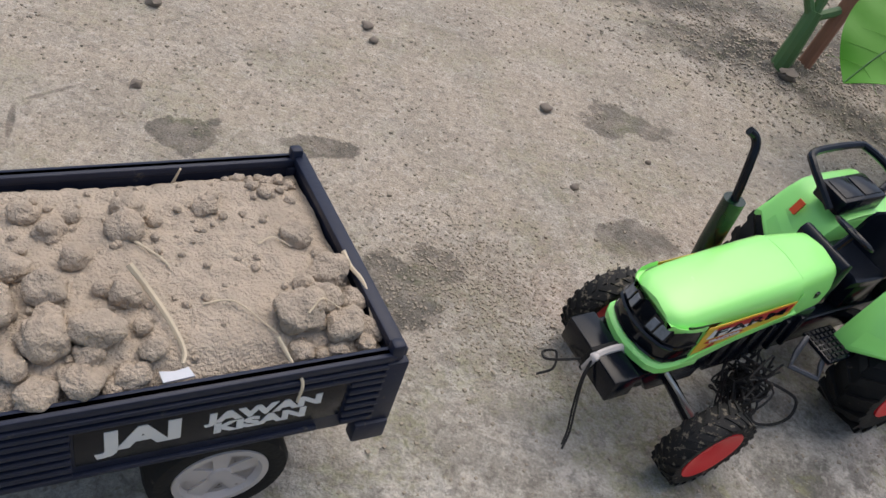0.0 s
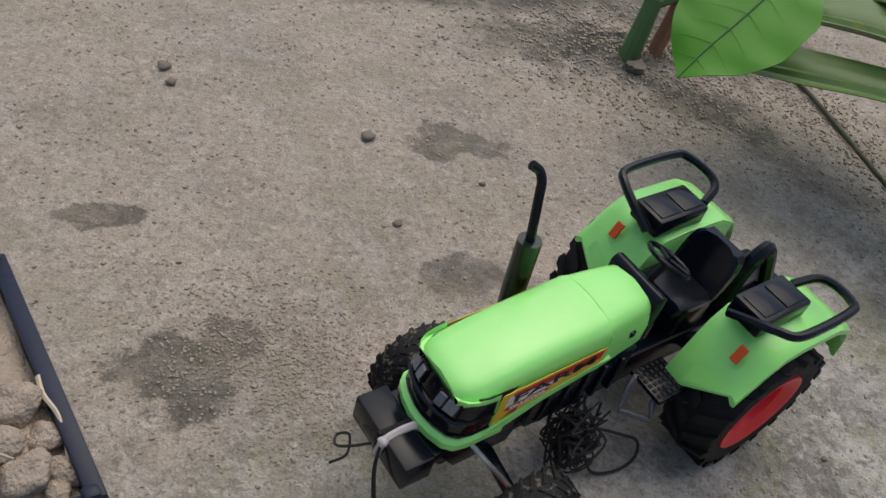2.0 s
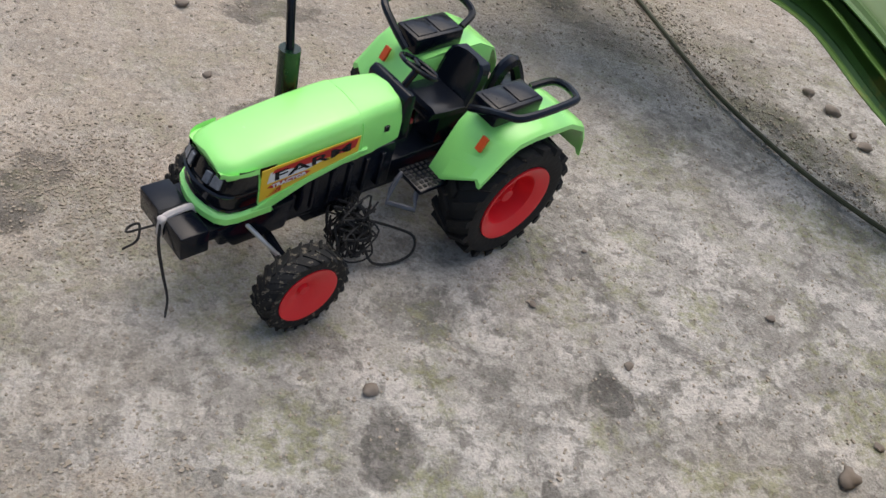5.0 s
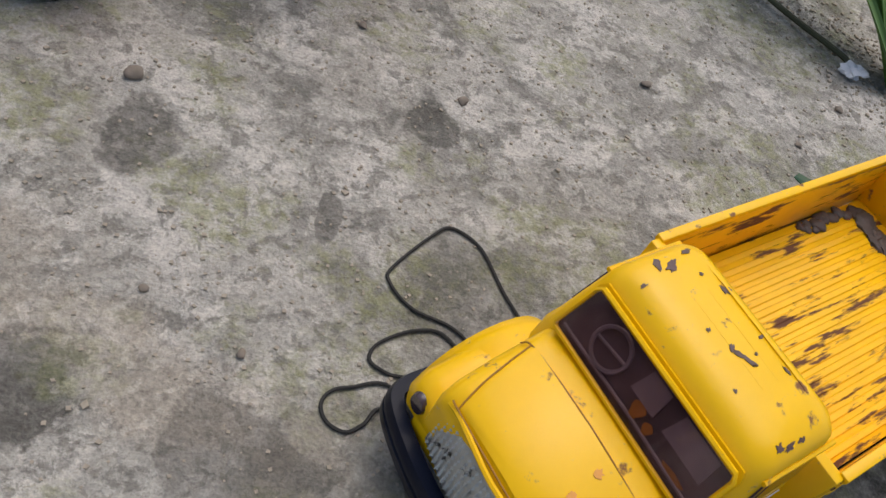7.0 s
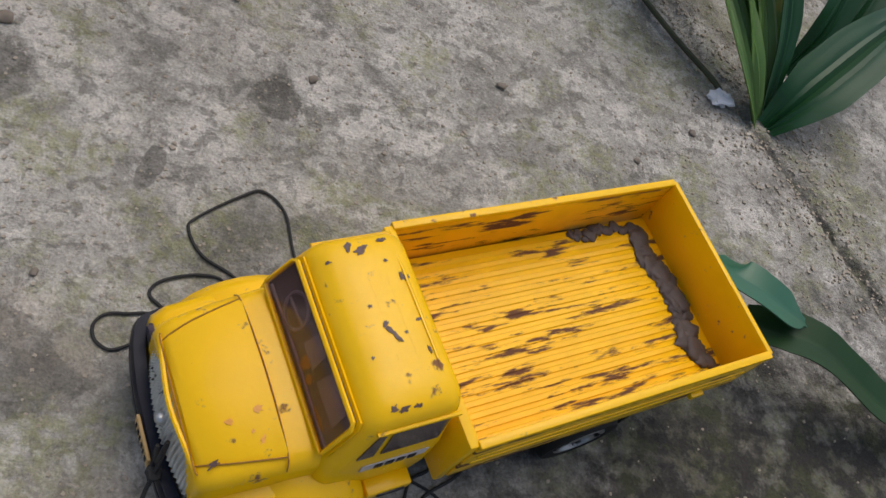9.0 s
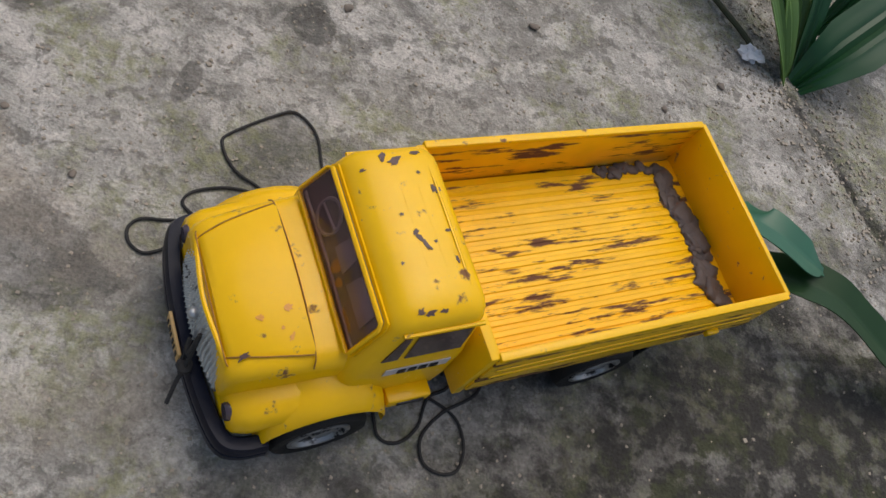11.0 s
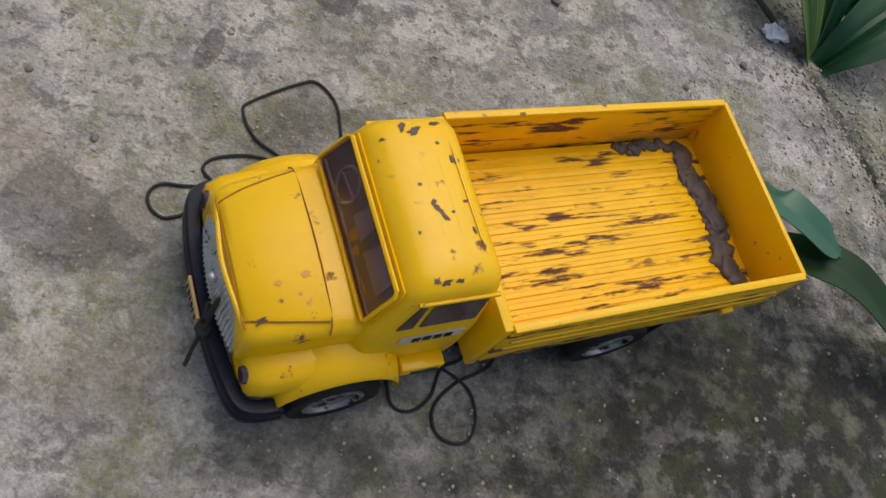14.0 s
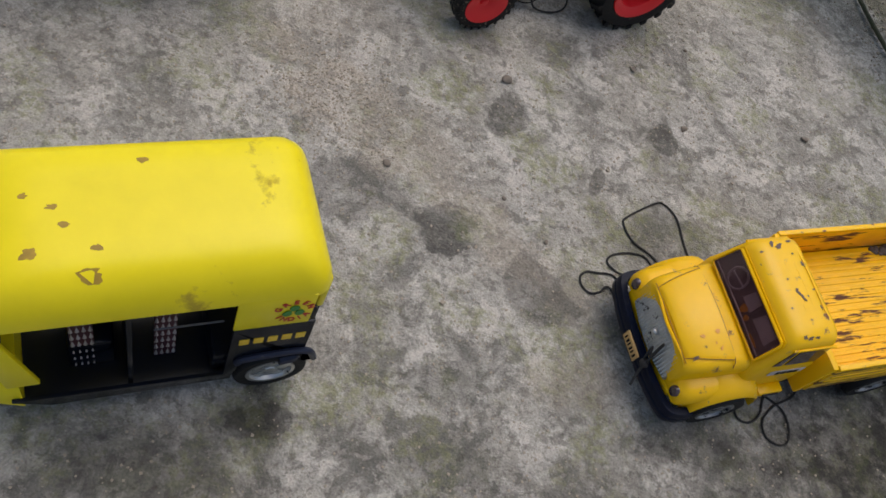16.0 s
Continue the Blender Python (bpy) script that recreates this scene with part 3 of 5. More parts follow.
    for s in (1, -1):
        housing = part("headlight", loft([[(0.0960, s * 0.0040, 0.0692), (0.0940, s * 0.0152, 0.0692), (0.0925, s * 0.0152, 0.0772), (0.0945, s * 0.0040, 0.0772)], [(0.1052, s * 0.0044, 0.0696), (0.1016, s * 0.0148, 0.0696), (0.0998, s * 0.0146, 0.0766), (0.1024, s * 0.0044, 0.0768)]]), GLOSS, grille)
        for ya, yb in ((0.0052, 0.0084), (0.0096, 0.0140)):
            xa, xb = 0.1058 - (ya / 0.0146) ** 2 * 0.0036, 0.1058 - (yb / 0.0146) ** 2 * 0.0036
            part("lens", loft([[(xa - 0.004, s * ya, 0.0704), (xb - 0.004, s * yb, 0.0704), (xb - 0.0055, s * yb, 0.0757), (xa - 0.0055, s * ya, 0.0757)], [(xa, s * ya, 0.0706), (xb, s * yb, 0.0706), (xb - 0.0021, s * yb, 0.0755), (xa - 0.0021, s * ya, 0.0755)]]), LENS, housing, "clear headlight lens")
    part("hood_lip", loft([wrap(0.1050, 0.0178, 0.0512), wrap(0.1078, 0.0197, 0.0526), wrap(0.1078, 0.0197, 0.0560), wrap(0.1056, 0.0184, 0.0576)]), GREEN, hood)
    for s in (1, -1):
        part("side_lip", prism([(0.088, 0.0516), (0.088, 0.0572), (0.080, 0.0598), (0.060, 0.0668), (0.034, 0.0720), (0.026, 0.0726), (0.026, 0.0702), (0.034, 0.0688), (0.060, 0.0635), (0.076, 0.0562)], s * 0.0160, s * 0.0195, r=0.0006), GREEN, hood)
    # chassis
    part("chassis", box(-0.065, 0.100, -0.0105, 0.0105, 0.034, 0.052, 0.002), BLACK, t)
    part("engine_block", box(0.005, 0.060, -0.0135, 0.0135, 0.040, 0.068, 0.002), BLACK, t)
    for k in range(5):
        part("engine_rib", box(0.012 + 0.010 * k, 0.0145 + 0.010 * k, 0.0125, 0.0150, 0.043, 0.064, 0.0004), BLACK, t)
    part("oil_pan", prism([(0.010, 0.040), (0.020, 0.026), (0.050, 0.026), (0.062, 0.040)], -0.008, 0.008, r=0.001), BLACK, t)
    part("belly_pan", prism([(0.062, 0.052), (0.066, 0.034), (0.094, 0.034), (0.104, 0.048)], -0.013, 0.013, r=0.0015), BLACK, t)
    # front weight with a tied strip
    w = part("front_weight", box(0.1075, 0.1215, -0.0185, 0.0185, 0.0395, 0.0530, 0.001), BLACK, t)
    part("weight_step", box(0.0960, 0.1100, -0.0165, 0.0165, 0.0430, 0.0500, 0.0008), BLACK, t)
    part("weight_groove", box(0.1065, 0.1222, -0.0010, 0.0010, 0.0390, 0.0534, 0.0003), RUBBER, w)
    part("tied_strip", tube(curve([(0.1060, 0.004, 0.0515), (0.1085, 0.0035, 0.0545), (0.115, 0.0030, 0.0540), (0.1215, 0.0035, 0.0530), (0.1230, 0.003, 0.0470), (0.1225, 0.002, 0.042)]), 0.0016, 6, flat=0.5), GREYWHITE, t, "dirty white cloth strip")
    part("knot", lump(0.0022, 4, at=(0.1222, 0.0035, 0.0525), sub=2), GREYWHITE, t)
    for k, (dy, dx) in enumerate(((0.003, 0.002), (0.005, 0.003))):
        part("loose_cord", tube(curve([(0.1225, 0.003, 0.052), (0.125, 0.004 + dy * 0.5, 0.040), (0.124 + dx * 0.3, 0.006 + dy, 0.024), (0.122 + dx, 0.010 + dy, 0.010 + 0.002 * k), (0.124 + dx * 1.2, 0.013 + dy, 0.0035)]), 0.00055, 6), CORD, t)
    part("loose_cord", tube(curve([(0.1225, -0.002, 0.044), (0.128, -0.006, 0.040), (0.131, -0.012, 0.034), (0.127, -0.018, 0.030), (0.124, -0.014, 0.034), (0.128, -0.008, 0.031), (0.134, -0.010, 0.026)]), 0.0006, 6), CORD, t)
    # axles and wheels
    part("front_axle", tube([(0.0735, -0.036, 0.0236), (0.0735, 0, 0.031), (0.0735, 0.036, 0.0236)], 0.003, 8), BLACK, t)
    part("steering_rod", tube([(0.088, 0.012, 0.046), (0.074, 0.034, 0.0285)], 0.0011, 8), SILVER, t, "bare grey metal rod")
    part("rear_axle", tube([(-0.0515, -0.032, 0.038), (-0.0515, 0.032, 0.038)], 0.006, 10), BLACK, t)
    for s in (1, -1):
        fw = part("front_wheel", tyre_mesh(0.0735, s * 0.0405, 0.0236, 0.0228, 0.0145, 0.0157), MUDDY, t, "black tyre caked with dry mud")
        part("rim", rim_mesh(0.0735, s * 0.0405, 0.0236, 0.0157, 0.0145, s, 0.16), RED, fw, "red plastic rim")
        rw = part("rear_wheel", tyre_mesh(-0.0515, s * 0.0430, 0.0383, 0.0363, 0.0275, 0.0236), RUBBER, t, "black tyre with deep lugs")
        part("rim", rim_mesh(-0.0515, s * 0.0430, 0.0383, 0.0236, 0.0275, s, 0.55), RED, rw, "red plastic rim")
        for i in range(22):
            for e in (-1, 1):
                part("tread_lug", lug_mesh(0.0735, s * 0.0405, 0.0236, 0.0228, 0.0145, 22, 0.0007, i, e), MUDDY, fw)
        for i in range(18):
            for e in (-1, 1):
                part("tread_lug", lug_mesh(-0.0515, s * 0.0430, 0.0383, 0.0363, 0.0275, 18, 0.0020, i, e), RUBBER, rw)
    # fenders
    for s in (1, -1):
        path = [(-0.0140, 0.0455, 0.0650), (-0.0205, 0.0610, 0.0715), (-0.0275, 0.0765, 0.0790), (-0.0350, 0.0838, 0.0840), (-0.0500, 0.0856, 0.0856), (-0.0760, 0.0850, 0.0850), (-0.0890, 0.0788, 0.0788), (-0.0940, 0.0700, 0.0700), (-0.0965, 0.0590, 0.0590)]
        rings = []
        for x, zi, zo in path:
            xo = x - 0.003 if zo > zi else x
            yi, yo = 0.0200, 0.0535
            rings.append([(x, s * yi, zi), (x, s * (yi + 0.004), zi + 0.0006), (xo, s * (yo - 0.003), zo + 0.0004), (xo, s * yo, zo - 0.0012), (xo - 0.0002, s * (yo + 0.0002), zo - 0.0042), (xo, s * (yo - 0.0016), zo - 0.0042), (xo, s * (yo - 0.0040), zo - 0.0016), (x, s * (yi + 0.004), zi - 0.0012), (x, s * yi, zi - 0.0014)])
        fender = part("fender", loft(rings), GREEN, t)
        part("inner_guard", prism([(-0.0145, 0.0455), (-0.0275, 0.0755), (-0.035, 0.083), (-0.076, 0.0842), (-0.087, 0.079), (-0.088, 0.062), (-0.034, 0.050)], s * 0.0198, s * 0.0212, r=0.0003), GREEN, fender)
        n = Vector((0.9, 0, 0.42)).normalized()
        c, u = Vector((-0.0262, s * 0.0400, 0.0765)), Vector((-0.42, 0, 0.9)).normalized()
        v = Vector((0, 1, 0))
        part("reflector", slab([c - u * 0.0040 - v * 0.0019, c - u * 0.0040 + v * 0.0019, c + u * 0.0040 + v * 0.0019, c + u * 0.0040 - v * 0.0019], n, 0.0016), ORANGE, fender, "orange reflector")
        # tool box with hand rail
        seat = part("fender_box", box(-0.0620, -0.0290, s * 0.0315 - 0.0090, s * 0.0315 + 0.0090, 0.0855, 0.0955, 0.0014), BLACK, t)
        for k in range(2):
            part("box_panel", box(-0.0598 + 0.0152 * k, -0.0465 + 0.0152 * k, s * 0.0315 - 0.0066, s * 0.0315 + 0.0066, 0.0949, 0.0961, 0.0004), BLACK, seat)
        part("hand_rail", tube(curve([(-0.0255, s * 0.026, 0.089), (-0.0245, s * 0.036, 0.095), (-0.0255, s * 0.047, 0.1000), (-0.0300, s * 0.0530, 0.1012), (-0.045, s * 0.0545, 0.1015), (-0.0660, s * 0.0540, 0.1015), (-0.0720, s * 0.0510, 0.1010), (-0.0770, s * 0.0400, 0.0985), (-0.0755, s * 0.0320, 0.0960), (-0.0650, s * 0.0280, 0.0925)], 4), 0.0021, 8), BLACK, seat)
    # seat
    seat = part("seat", loft([[(x, w * f, z - 0.0006 * abs(f) ** 2 + d) for f, d in ((-1, 0), (-0.8, 0.0012), (-0.4, 0.0006), (0.4, 0.0006), (0.8, 0.0012), (1, 0))] + [(x, w * f, z - 0.005) for f in (0.95, -0.95)] for x, z, w in ((-0.0185, 0.0735, 0.0120), (-0.0200, 0.0755, 0.0132), (-0.0300, 0.0748, 0.0138), (-0.0420, 0.0745, 0.0138))]), BLACK, t)
    part("seat_back", loft([[(x + dx, w * f, z) for f, dx in ((-1, 0.0016), (-0.85, 0.0024), (-0.4, 0), (0.4, 0), (0.85, 0.0024), (1, 0.0016))] + [(x - 0.0045, w * f, z - 0.0006) for f in (0.95, -0.95)] for x, z, w in ((-0.0425, 0.0725, 0.0138), (-0.0450, 0.0800, 0.0140), (-0.0475, 0.0880, 0.0138), (-0.0492, 0.0930, 0.0125), (-0.0502, 0.0952, 0.0100))]), BLACK, t)
    part("seat_post", box(-0.048, -0.026, -0.009, 0.009, 0.050, 0.071, 0.001), BLACK, t)
    part("lift_arm", tube(curve([(-0.058, 0.008, 0.060), (-0.062, 0.008, 0.085), (-0.068, 0.008, 0.093), (-0.074, 0.008, 0.090), (-0.086, 0.010, 0.066)]), 0.0038, 8), BLACK, t)
    part("rear_hitch", box(-0.100, -0.060, -0.012, 0.012, 0.040, 0.066, 0.002), BLACK, t)
    # steering wheel
    o, tilt = Vector((-0.0150, 0.0, 0.0955)), Matrix.Rotation(radians(-28), 4, "Y")
    wheel = part("steering_wheel", tube([o + tilt @ Vector((0.0108 * math.cos(a), 0.0108 * math.sin(a), 0)) for a in (2 * math.pi * k / 24 for k in range(25))], 0.0012, 8), BLACK, t)
    for k in range(3):
        a = 2 * math.pi * k / 3
        part("spoke", tube([o, o + tilt @ Vector((0.0105 * math.cos(a), 0.0105 * math.sin(a), 0))], 0.0010, 6), BLACK, wheel)
    part("steering_column", tube([o, (-0.003, 0, 0.080)], 0.0018, 8), BLACK, t)
    # exhaust
    muffler = part("muffler", tube([(0.0475, -0.0265, 0.058), (0.0475, -0.0285, 0.075), (0.0475, -0.0300, 0.1005), (0.0475, -0.0301, 0.1020)], 0.0053, 16), DARKGREEN, t, "dark green translucent muffler")
    part("exhaust_pipe", tube(curve([(0.0475, -0.0300, 0.1015), (0.0470, -0.0325, 0.1120), (0.0460, -0.0355, 0.1220), (0.0450, -0.0375, 0.1265), (0.0455, -0.0400, 0.1300), (0.0490, -0.0420, 0.1325)]), 0.0021, 10), BLACK, muffler)
    part("muffler_bracket", box(0.043, 0.052, -0.027, -0.010, 0.0600, 0.0635, 0.0005), BLACK, t)
    # the bodywork sits a little off the middle of the axles, the exhaust farther back
    for ob in list(t.children):
        shift = {"hood": (0, -0.004, 0), "dashboard": (0, -0.004, 0), "grille": (0, -0.004, 0), "front_weight": (0, -0.004, 0), "weight_step": (0, -0.004, 0), "tied_strip": (0, -0.004, 0), "knot": (0, -0.004, 0), "loose_cord": (0, -0.004, 0), "steering_wheel": (0, -0.004, 0), "steering_column": (0, -0.004, 0), "seat": (0, -0.003, 0), "seat_back": (0, -0.003, 0), "muffler": (-0.0055, -0.0035, -0.002), "muffler_bracket": (-0.0055, 0, 0)}.get(ob.name.split(".")[0])
        if shift:
            for m_ob in [ob] + list(ob.children_recursive):
                m_ob.data.transform(Matrix.Translation(shift))
    # foot plates with stirrup steps
    for s in (1, -1):
        plate = part("foot_plate", box(-0.0190, 0.0010, s * 0.0240 - 0.0095, s * 0.0240 + 0.0095, 0.0465, 0.0490, 0.0006), BLACK, t)
        bm = bmesh.new()
        for i in range(6):
            for j in range(6):
                box(-0.0178 + 0.0032 * i, -0.0160 + 0.0032 * i, s * 0.024 - 0.0086 + 0.0029 * j, s * 0.024 - 0.0068 + 0.0029 * j, 0.0488, 0.0495, 0, bm)
        part("tread_studs", bm, RUBBER, plate)
        part("stirrup", tube([(-0.0040, s * 0.0262, 0.0478), (-0.0020, s * 0.0285, 0.0470), (0.0012, s * 0.0312, 0.0440), (0.0033, s * 0.0349, 0.0388), (0.0139, s * 0.0249, 0.0398), (0.0095, s * 0.0215, 0.0440), (0.0045, s * 0.0190, 0.0470), (0.0000, s * 0.0172, 0.0478)], 0.0015, 6), WORN, plate)
    # tangle of thread under the belly
    rnd = random.Random(5)
    for k in range(26):
        pts = [(0.030 + rnd.uniform(-0.012, 0.012), 0.018 + rnd.uniform(-0.010, 0.012), 0.026 + rnd.uniform(-0.018, 0.016)) for _ in range(6)]
        part("thread", tube(curve(pts, 5), 0.00055, 5), CORD, t)
    part("thread_loop", tube(curve([(0.022, 0.022, 0.028), (0.008, 0.028, 0.022), (-0.006, 0.032, 0.012), (-0.004, 0.036, 0.004), (0.008, 0.036, 0.0018), (0.020, 0.032, 0.004), (0.024, 0.026, 0.014)]), 0.0008, 6), CORD, t)


# ---- toy trailer with its load ----
def build_trailer():
    t = thing("toy_trailer", *TRAILER, "dark navy plastic toy trailer with ribbed sides and white slogan", "toy trailer")
    x0, x1, w, top, low = -0.170, 0.0, 0.0500, 0.0905, 0.0560
    # x1: the closed end that the camera sees; local y+ is the lettered side
    part("bed_floor", box(x0, x1, -w, w, low, low + 0.003, 0.0005), NAVY, t)
    for s in (1, -1):
        wall = part("side_wall", box(x0, x1 - 0.004, s * w - 0.0014, s * w + 0.0014, low - 0.006, top, 0.0006), NAVY, t)
        part("top_rail", box(x0, x1 - 0.003, s * w - 0.0024, s * w + 0.0024, top - 0.0040, top, 0.0008), NAVY, wall)
        for k in range(6):
            for a, b in ((x0 + 0.004, x0 + 0.064), (x1 - 0.0178, x1 - 0.005)):
                z = low - 0.003 + 0.0046 * k
                part("rib", box(a, b, s * (w + 0.0018) - 0.0012, s * (w + 0.0018) + 0.0012, z, z + 0.0026, 0.0006), NAVY, wall)
        part("name_panel", box(-0.1050, -0.0185, s * (w + 0.0012) - 0.0006, s * (w + 0.0012) + 0.0006, 0.0590, 0.0782, 0.0004), BLACK, wall)
        for a, b, z in ((-0.166, -0.005, 0.0796), (-0.166, -0.005, 0.0836), (-0.113, -0.0265, 0.0528)):
            part("rib", box(a, b, s * (w + 0.0018) - 0.0012, s * (w + 0.0018) + 0.0012, z, z + 0.0022, 0.0006), NAVY, wall)
        m = Matrix(((-s, 0, 0), (0, 0, s), (0, 1, 0))).to_4x4()
        # the side is read with the closed end at its right
        lettering("JAI", 0.0145, Matrix.Translation((-0.0850 if s < 0 else -0.036, s * (w + 0.0020), 0.0700)) @ m, WHITE, wall, squash=1.42, bold=0.0007)
        lettering("JAWAN", 0.0072, Matrix.Translation((-0.0460 if s < 0 else -0.078, s * (w + 0.0020), 0.0722)) @ m, WHITE, wall, squash=1.55, bold=0.0004)
        lettering("KISAN", 0.0072, Matrix.Translation((-0.0475 if s < 0 else -0.0765, s * (w + 0.0020), 0.0658)) @ m, WHITE, wall, squash=1.55, bold=0.0004)
    for xe, nm in ((x1, "tailgate"), (x0, "headboard")):
        gate = part(nm, box(xe - 0.0030, xe, -w + 0.001, w - 0.001, low - 0.006, top + 0.001, 0.0006), NAVY, t)
        part("top_rail", box(xe - 0.0042, xe + 0.0012, -w - 0.001, w + 0.001, top - 0.0030, top + 0.0012, 0.0007), NAVY, gate)
        for k in range(6):
            z = low - 0.003 + 0.0046 * k
            part("rib", box(xe - 0.0002, xe + 0.0018, -w + 0.001, w - 0.001, z, z + 0.0026, 0.0006), NAVY, gate)
    for s in (1, -1):
        part("corner_post", box(x1 - 0.0065, x1 + 0.0020, s * w - 0.0030, s * w + 0.0030, low - 0.012, top - 0.004, 0.0010), NAVY, t)
        part("corner_knob", box(x1 - 0.0055, x1 - 0.0005, s * w - 0.0022, s * w + 0.0022, top - 0.004, top + 0.0045, 0.0012), NAVY, t)
        part("lower_bracket", box(x1 - 0.0120, x1 + 0.0010, s * w - 0.0045, s * w + 0.0015, low - 0.0150, low - 0.004, 0.0010), NAVY, t)
    part("chassis_beam", box(x0 + 0.01, x1 - 0.012, -0.020, 0.020, low - 0.014, low, 0.001), BLACK, t)
    part("prop_leg", tube([(x1 - 0.040, -0.040, low - 0.004), (x1 - 0.036, -0.046, 0.034)], 0.0022, 8), BLACK, t)
    part("axle", tube([(-0.057, -0.036, 0.0265), (-0.057, 0.036, 0.0265)], 0.003, 8), BLACK, t)
    part("axle_mount", box(-0.069, -0.045, -0.016, 0.016, 0.026, low - 0.012, 0.001), BLACK, t)
    part("drawbar", tube([(x0, 0, low - 0.008), (x0 - 0.045, 0, 0.030)], 0.004, 8), BLACK, t)
    part("drawbar_stand", tube([(x0 - 0.040, 0, 0.032), (x0 - 0.040, 0, 0.0005)], 0.003, 8), BLACK, t)
    for s in (1, -1):
        wl = part("wheel", tyre_mesh(-0.057, s * 0.0425, 0.0262, 0.0260, 0.0150, 0.0175), RUBBER, t, "black tyre")
        part("rim", spoked_rim(-0.057, s * 0.0425, 0.0262, 0.0175, 0.0150, s), GREYWHITE, wl, "dull pink-white spoked rim")
    # heap of dry soil
    def heap(x, y):
        u, v = (x - (x0 + x1) / 2) / 0.083, y / 0.047
        edge = max(abs(u), abs(v))
        base = top - 0.0055 + 0.0085 * max(0, 1 - u * u) * max(0, 1 - v * v) ** 0.7
        return base - 0.004 * max(0, edge - 0.8) / 0.2 + 0.0016 * noise.noise((x * 55, y * 55, 2)) + 0.0009 * noise.noise((x * 190, y * 190, 4)) + 0.0007 * noise.noise((x * 420, y * 420, 9)) + 0.002
    nx, ny = 220, 130
    vs = [(x0 + 0.004 + (x1 - x0 - 0.008) * i / nx, -w + 0.003 + (2 * w - 0.006) * j / ny) for j in range(ny + 1) for i in range(nx + 1)]
    me = bpy.data.meshes.new("soil_heap")
    me.from_pydata([(x, y, heap(x, y)) for x, y in vs], [], [(j * (nx + 1) + i, j * (nx + 1) + i + 1, (j + 1) * (nx + 1) + i + 1, (j + 1) * (nx + 1) + i) for j in range(ny) for i in range(nx)])
    me.materials.append(SOIL)
    me.polygons.foreach_set("use_smooth", [True] * len(me.polygons))
    # the body is sheared to fit measured corners: its tailgate isn't square to the sides
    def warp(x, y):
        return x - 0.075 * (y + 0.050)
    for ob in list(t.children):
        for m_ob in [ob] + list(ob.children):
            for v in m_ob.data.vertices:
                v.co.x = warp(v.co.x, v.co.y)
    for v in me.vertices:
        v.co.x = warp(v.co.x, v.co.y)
    soil = tagged(new("soil_heap", me), "heap of dry brown soil filling the toy trailer", "soil", kind="stuff")
    base = pose(TRAILER[0], TRAILER[1], TRAILER[2], 0, 0, TRAILER[3])
    soil.matrix_world = base
    rnd = random.Random(3)
    # clods: a cluster by the closed end, a drift along the lettered side
    spots = [(-0.018, -0.006, 0.0068), (-0.0125, 0.012, 0.0085), (-0.008, 0.024, 0.0058), (-0.0205, 0.026, 0.0072), (-0.030, 0.031, 0.0098), (-0.016, 0.036, 0.0082), (-0.006, 0.036, 0.0060), (-0.024, 0.018, 0.0045), (-0.010, 0.042, 0.0045), (-0.033, 0.042, 0.0048), (-0.020, 0.043, 0.0042), (-0.013, 0.002, 0.0032), (-0.047, -0.022, 0.0050), (-0.076, -0.012, 0.0070), (-0.073, -0.022, 0.0065), (-0.082, 0.016, 0.0060), (-0.094, -0.002, 0.0058), (-0.099, -0.016, 0.0060), (-0.104, 0.010, 0.0078), (-0.093, 0.028, 0.0088), (-0.108, 0.028, 0.0090), (-0.100, 0.042, 0.0075), (-0.086, 0.042, 0.0060), (-0.078, 0.036, 0.0050), (-0.113, 0.044, 0.0075), (-0.122, 0.015, 0.0100), (-0.128, -0.015, 0.0080), (-0.135, 0.030, 0.0090), (-0.026, 0.044, 0.0035), (-0.012, 0.031, 0.0040), (-0.0245, 0.034, 0.0040), (-0.088, 0.012, 0.0040), (-0.097, 0.035, 0.0050), (-0.106, -0.026, 0.0055), (-0.091, -0.022, 0.0040), (-0.112, 0.0, 0.0060), (-0.105, 0.020, 0.0050), (-0.118, 0.034, 0.0060), (-0.092, 0.044, 0.0040), (-0.080, 0.028, 0.0035), (-0.066, -0.016, 0.0032), (-0.042, -0.030, 0.0030)]
    for _ in range(26):
        spots.append((-rnd.uniform(0.006, 0.030), -rnd.uniform(0.026, 0.045), rnd.uniform(0.0012, 0.0030)))
    for _ in range(130):
        spots.append((-rnd.uniform(0.008, 0.150), rnd.uniform(-0.044, 0.045), rnd.uniform(0.0005, 0.0020)))
    for k, (x, y, r) in enumerate(spots):
        y = -y
        ob = part("soil_clod", lump(r * 0.86, k + 1, rough=0.36, flat=0.82, sub=4 if r > 0.004 else 2), CLOD, None, angle=80)
        tagged(ob, "rounded dry soil clod lying on the heap" if r > 0.004 else "small crumb of dry soil on the heap", "clod", "clods on the load")
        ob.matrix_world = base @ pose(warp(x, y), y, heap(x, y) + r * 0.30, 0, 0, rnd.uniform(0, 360))
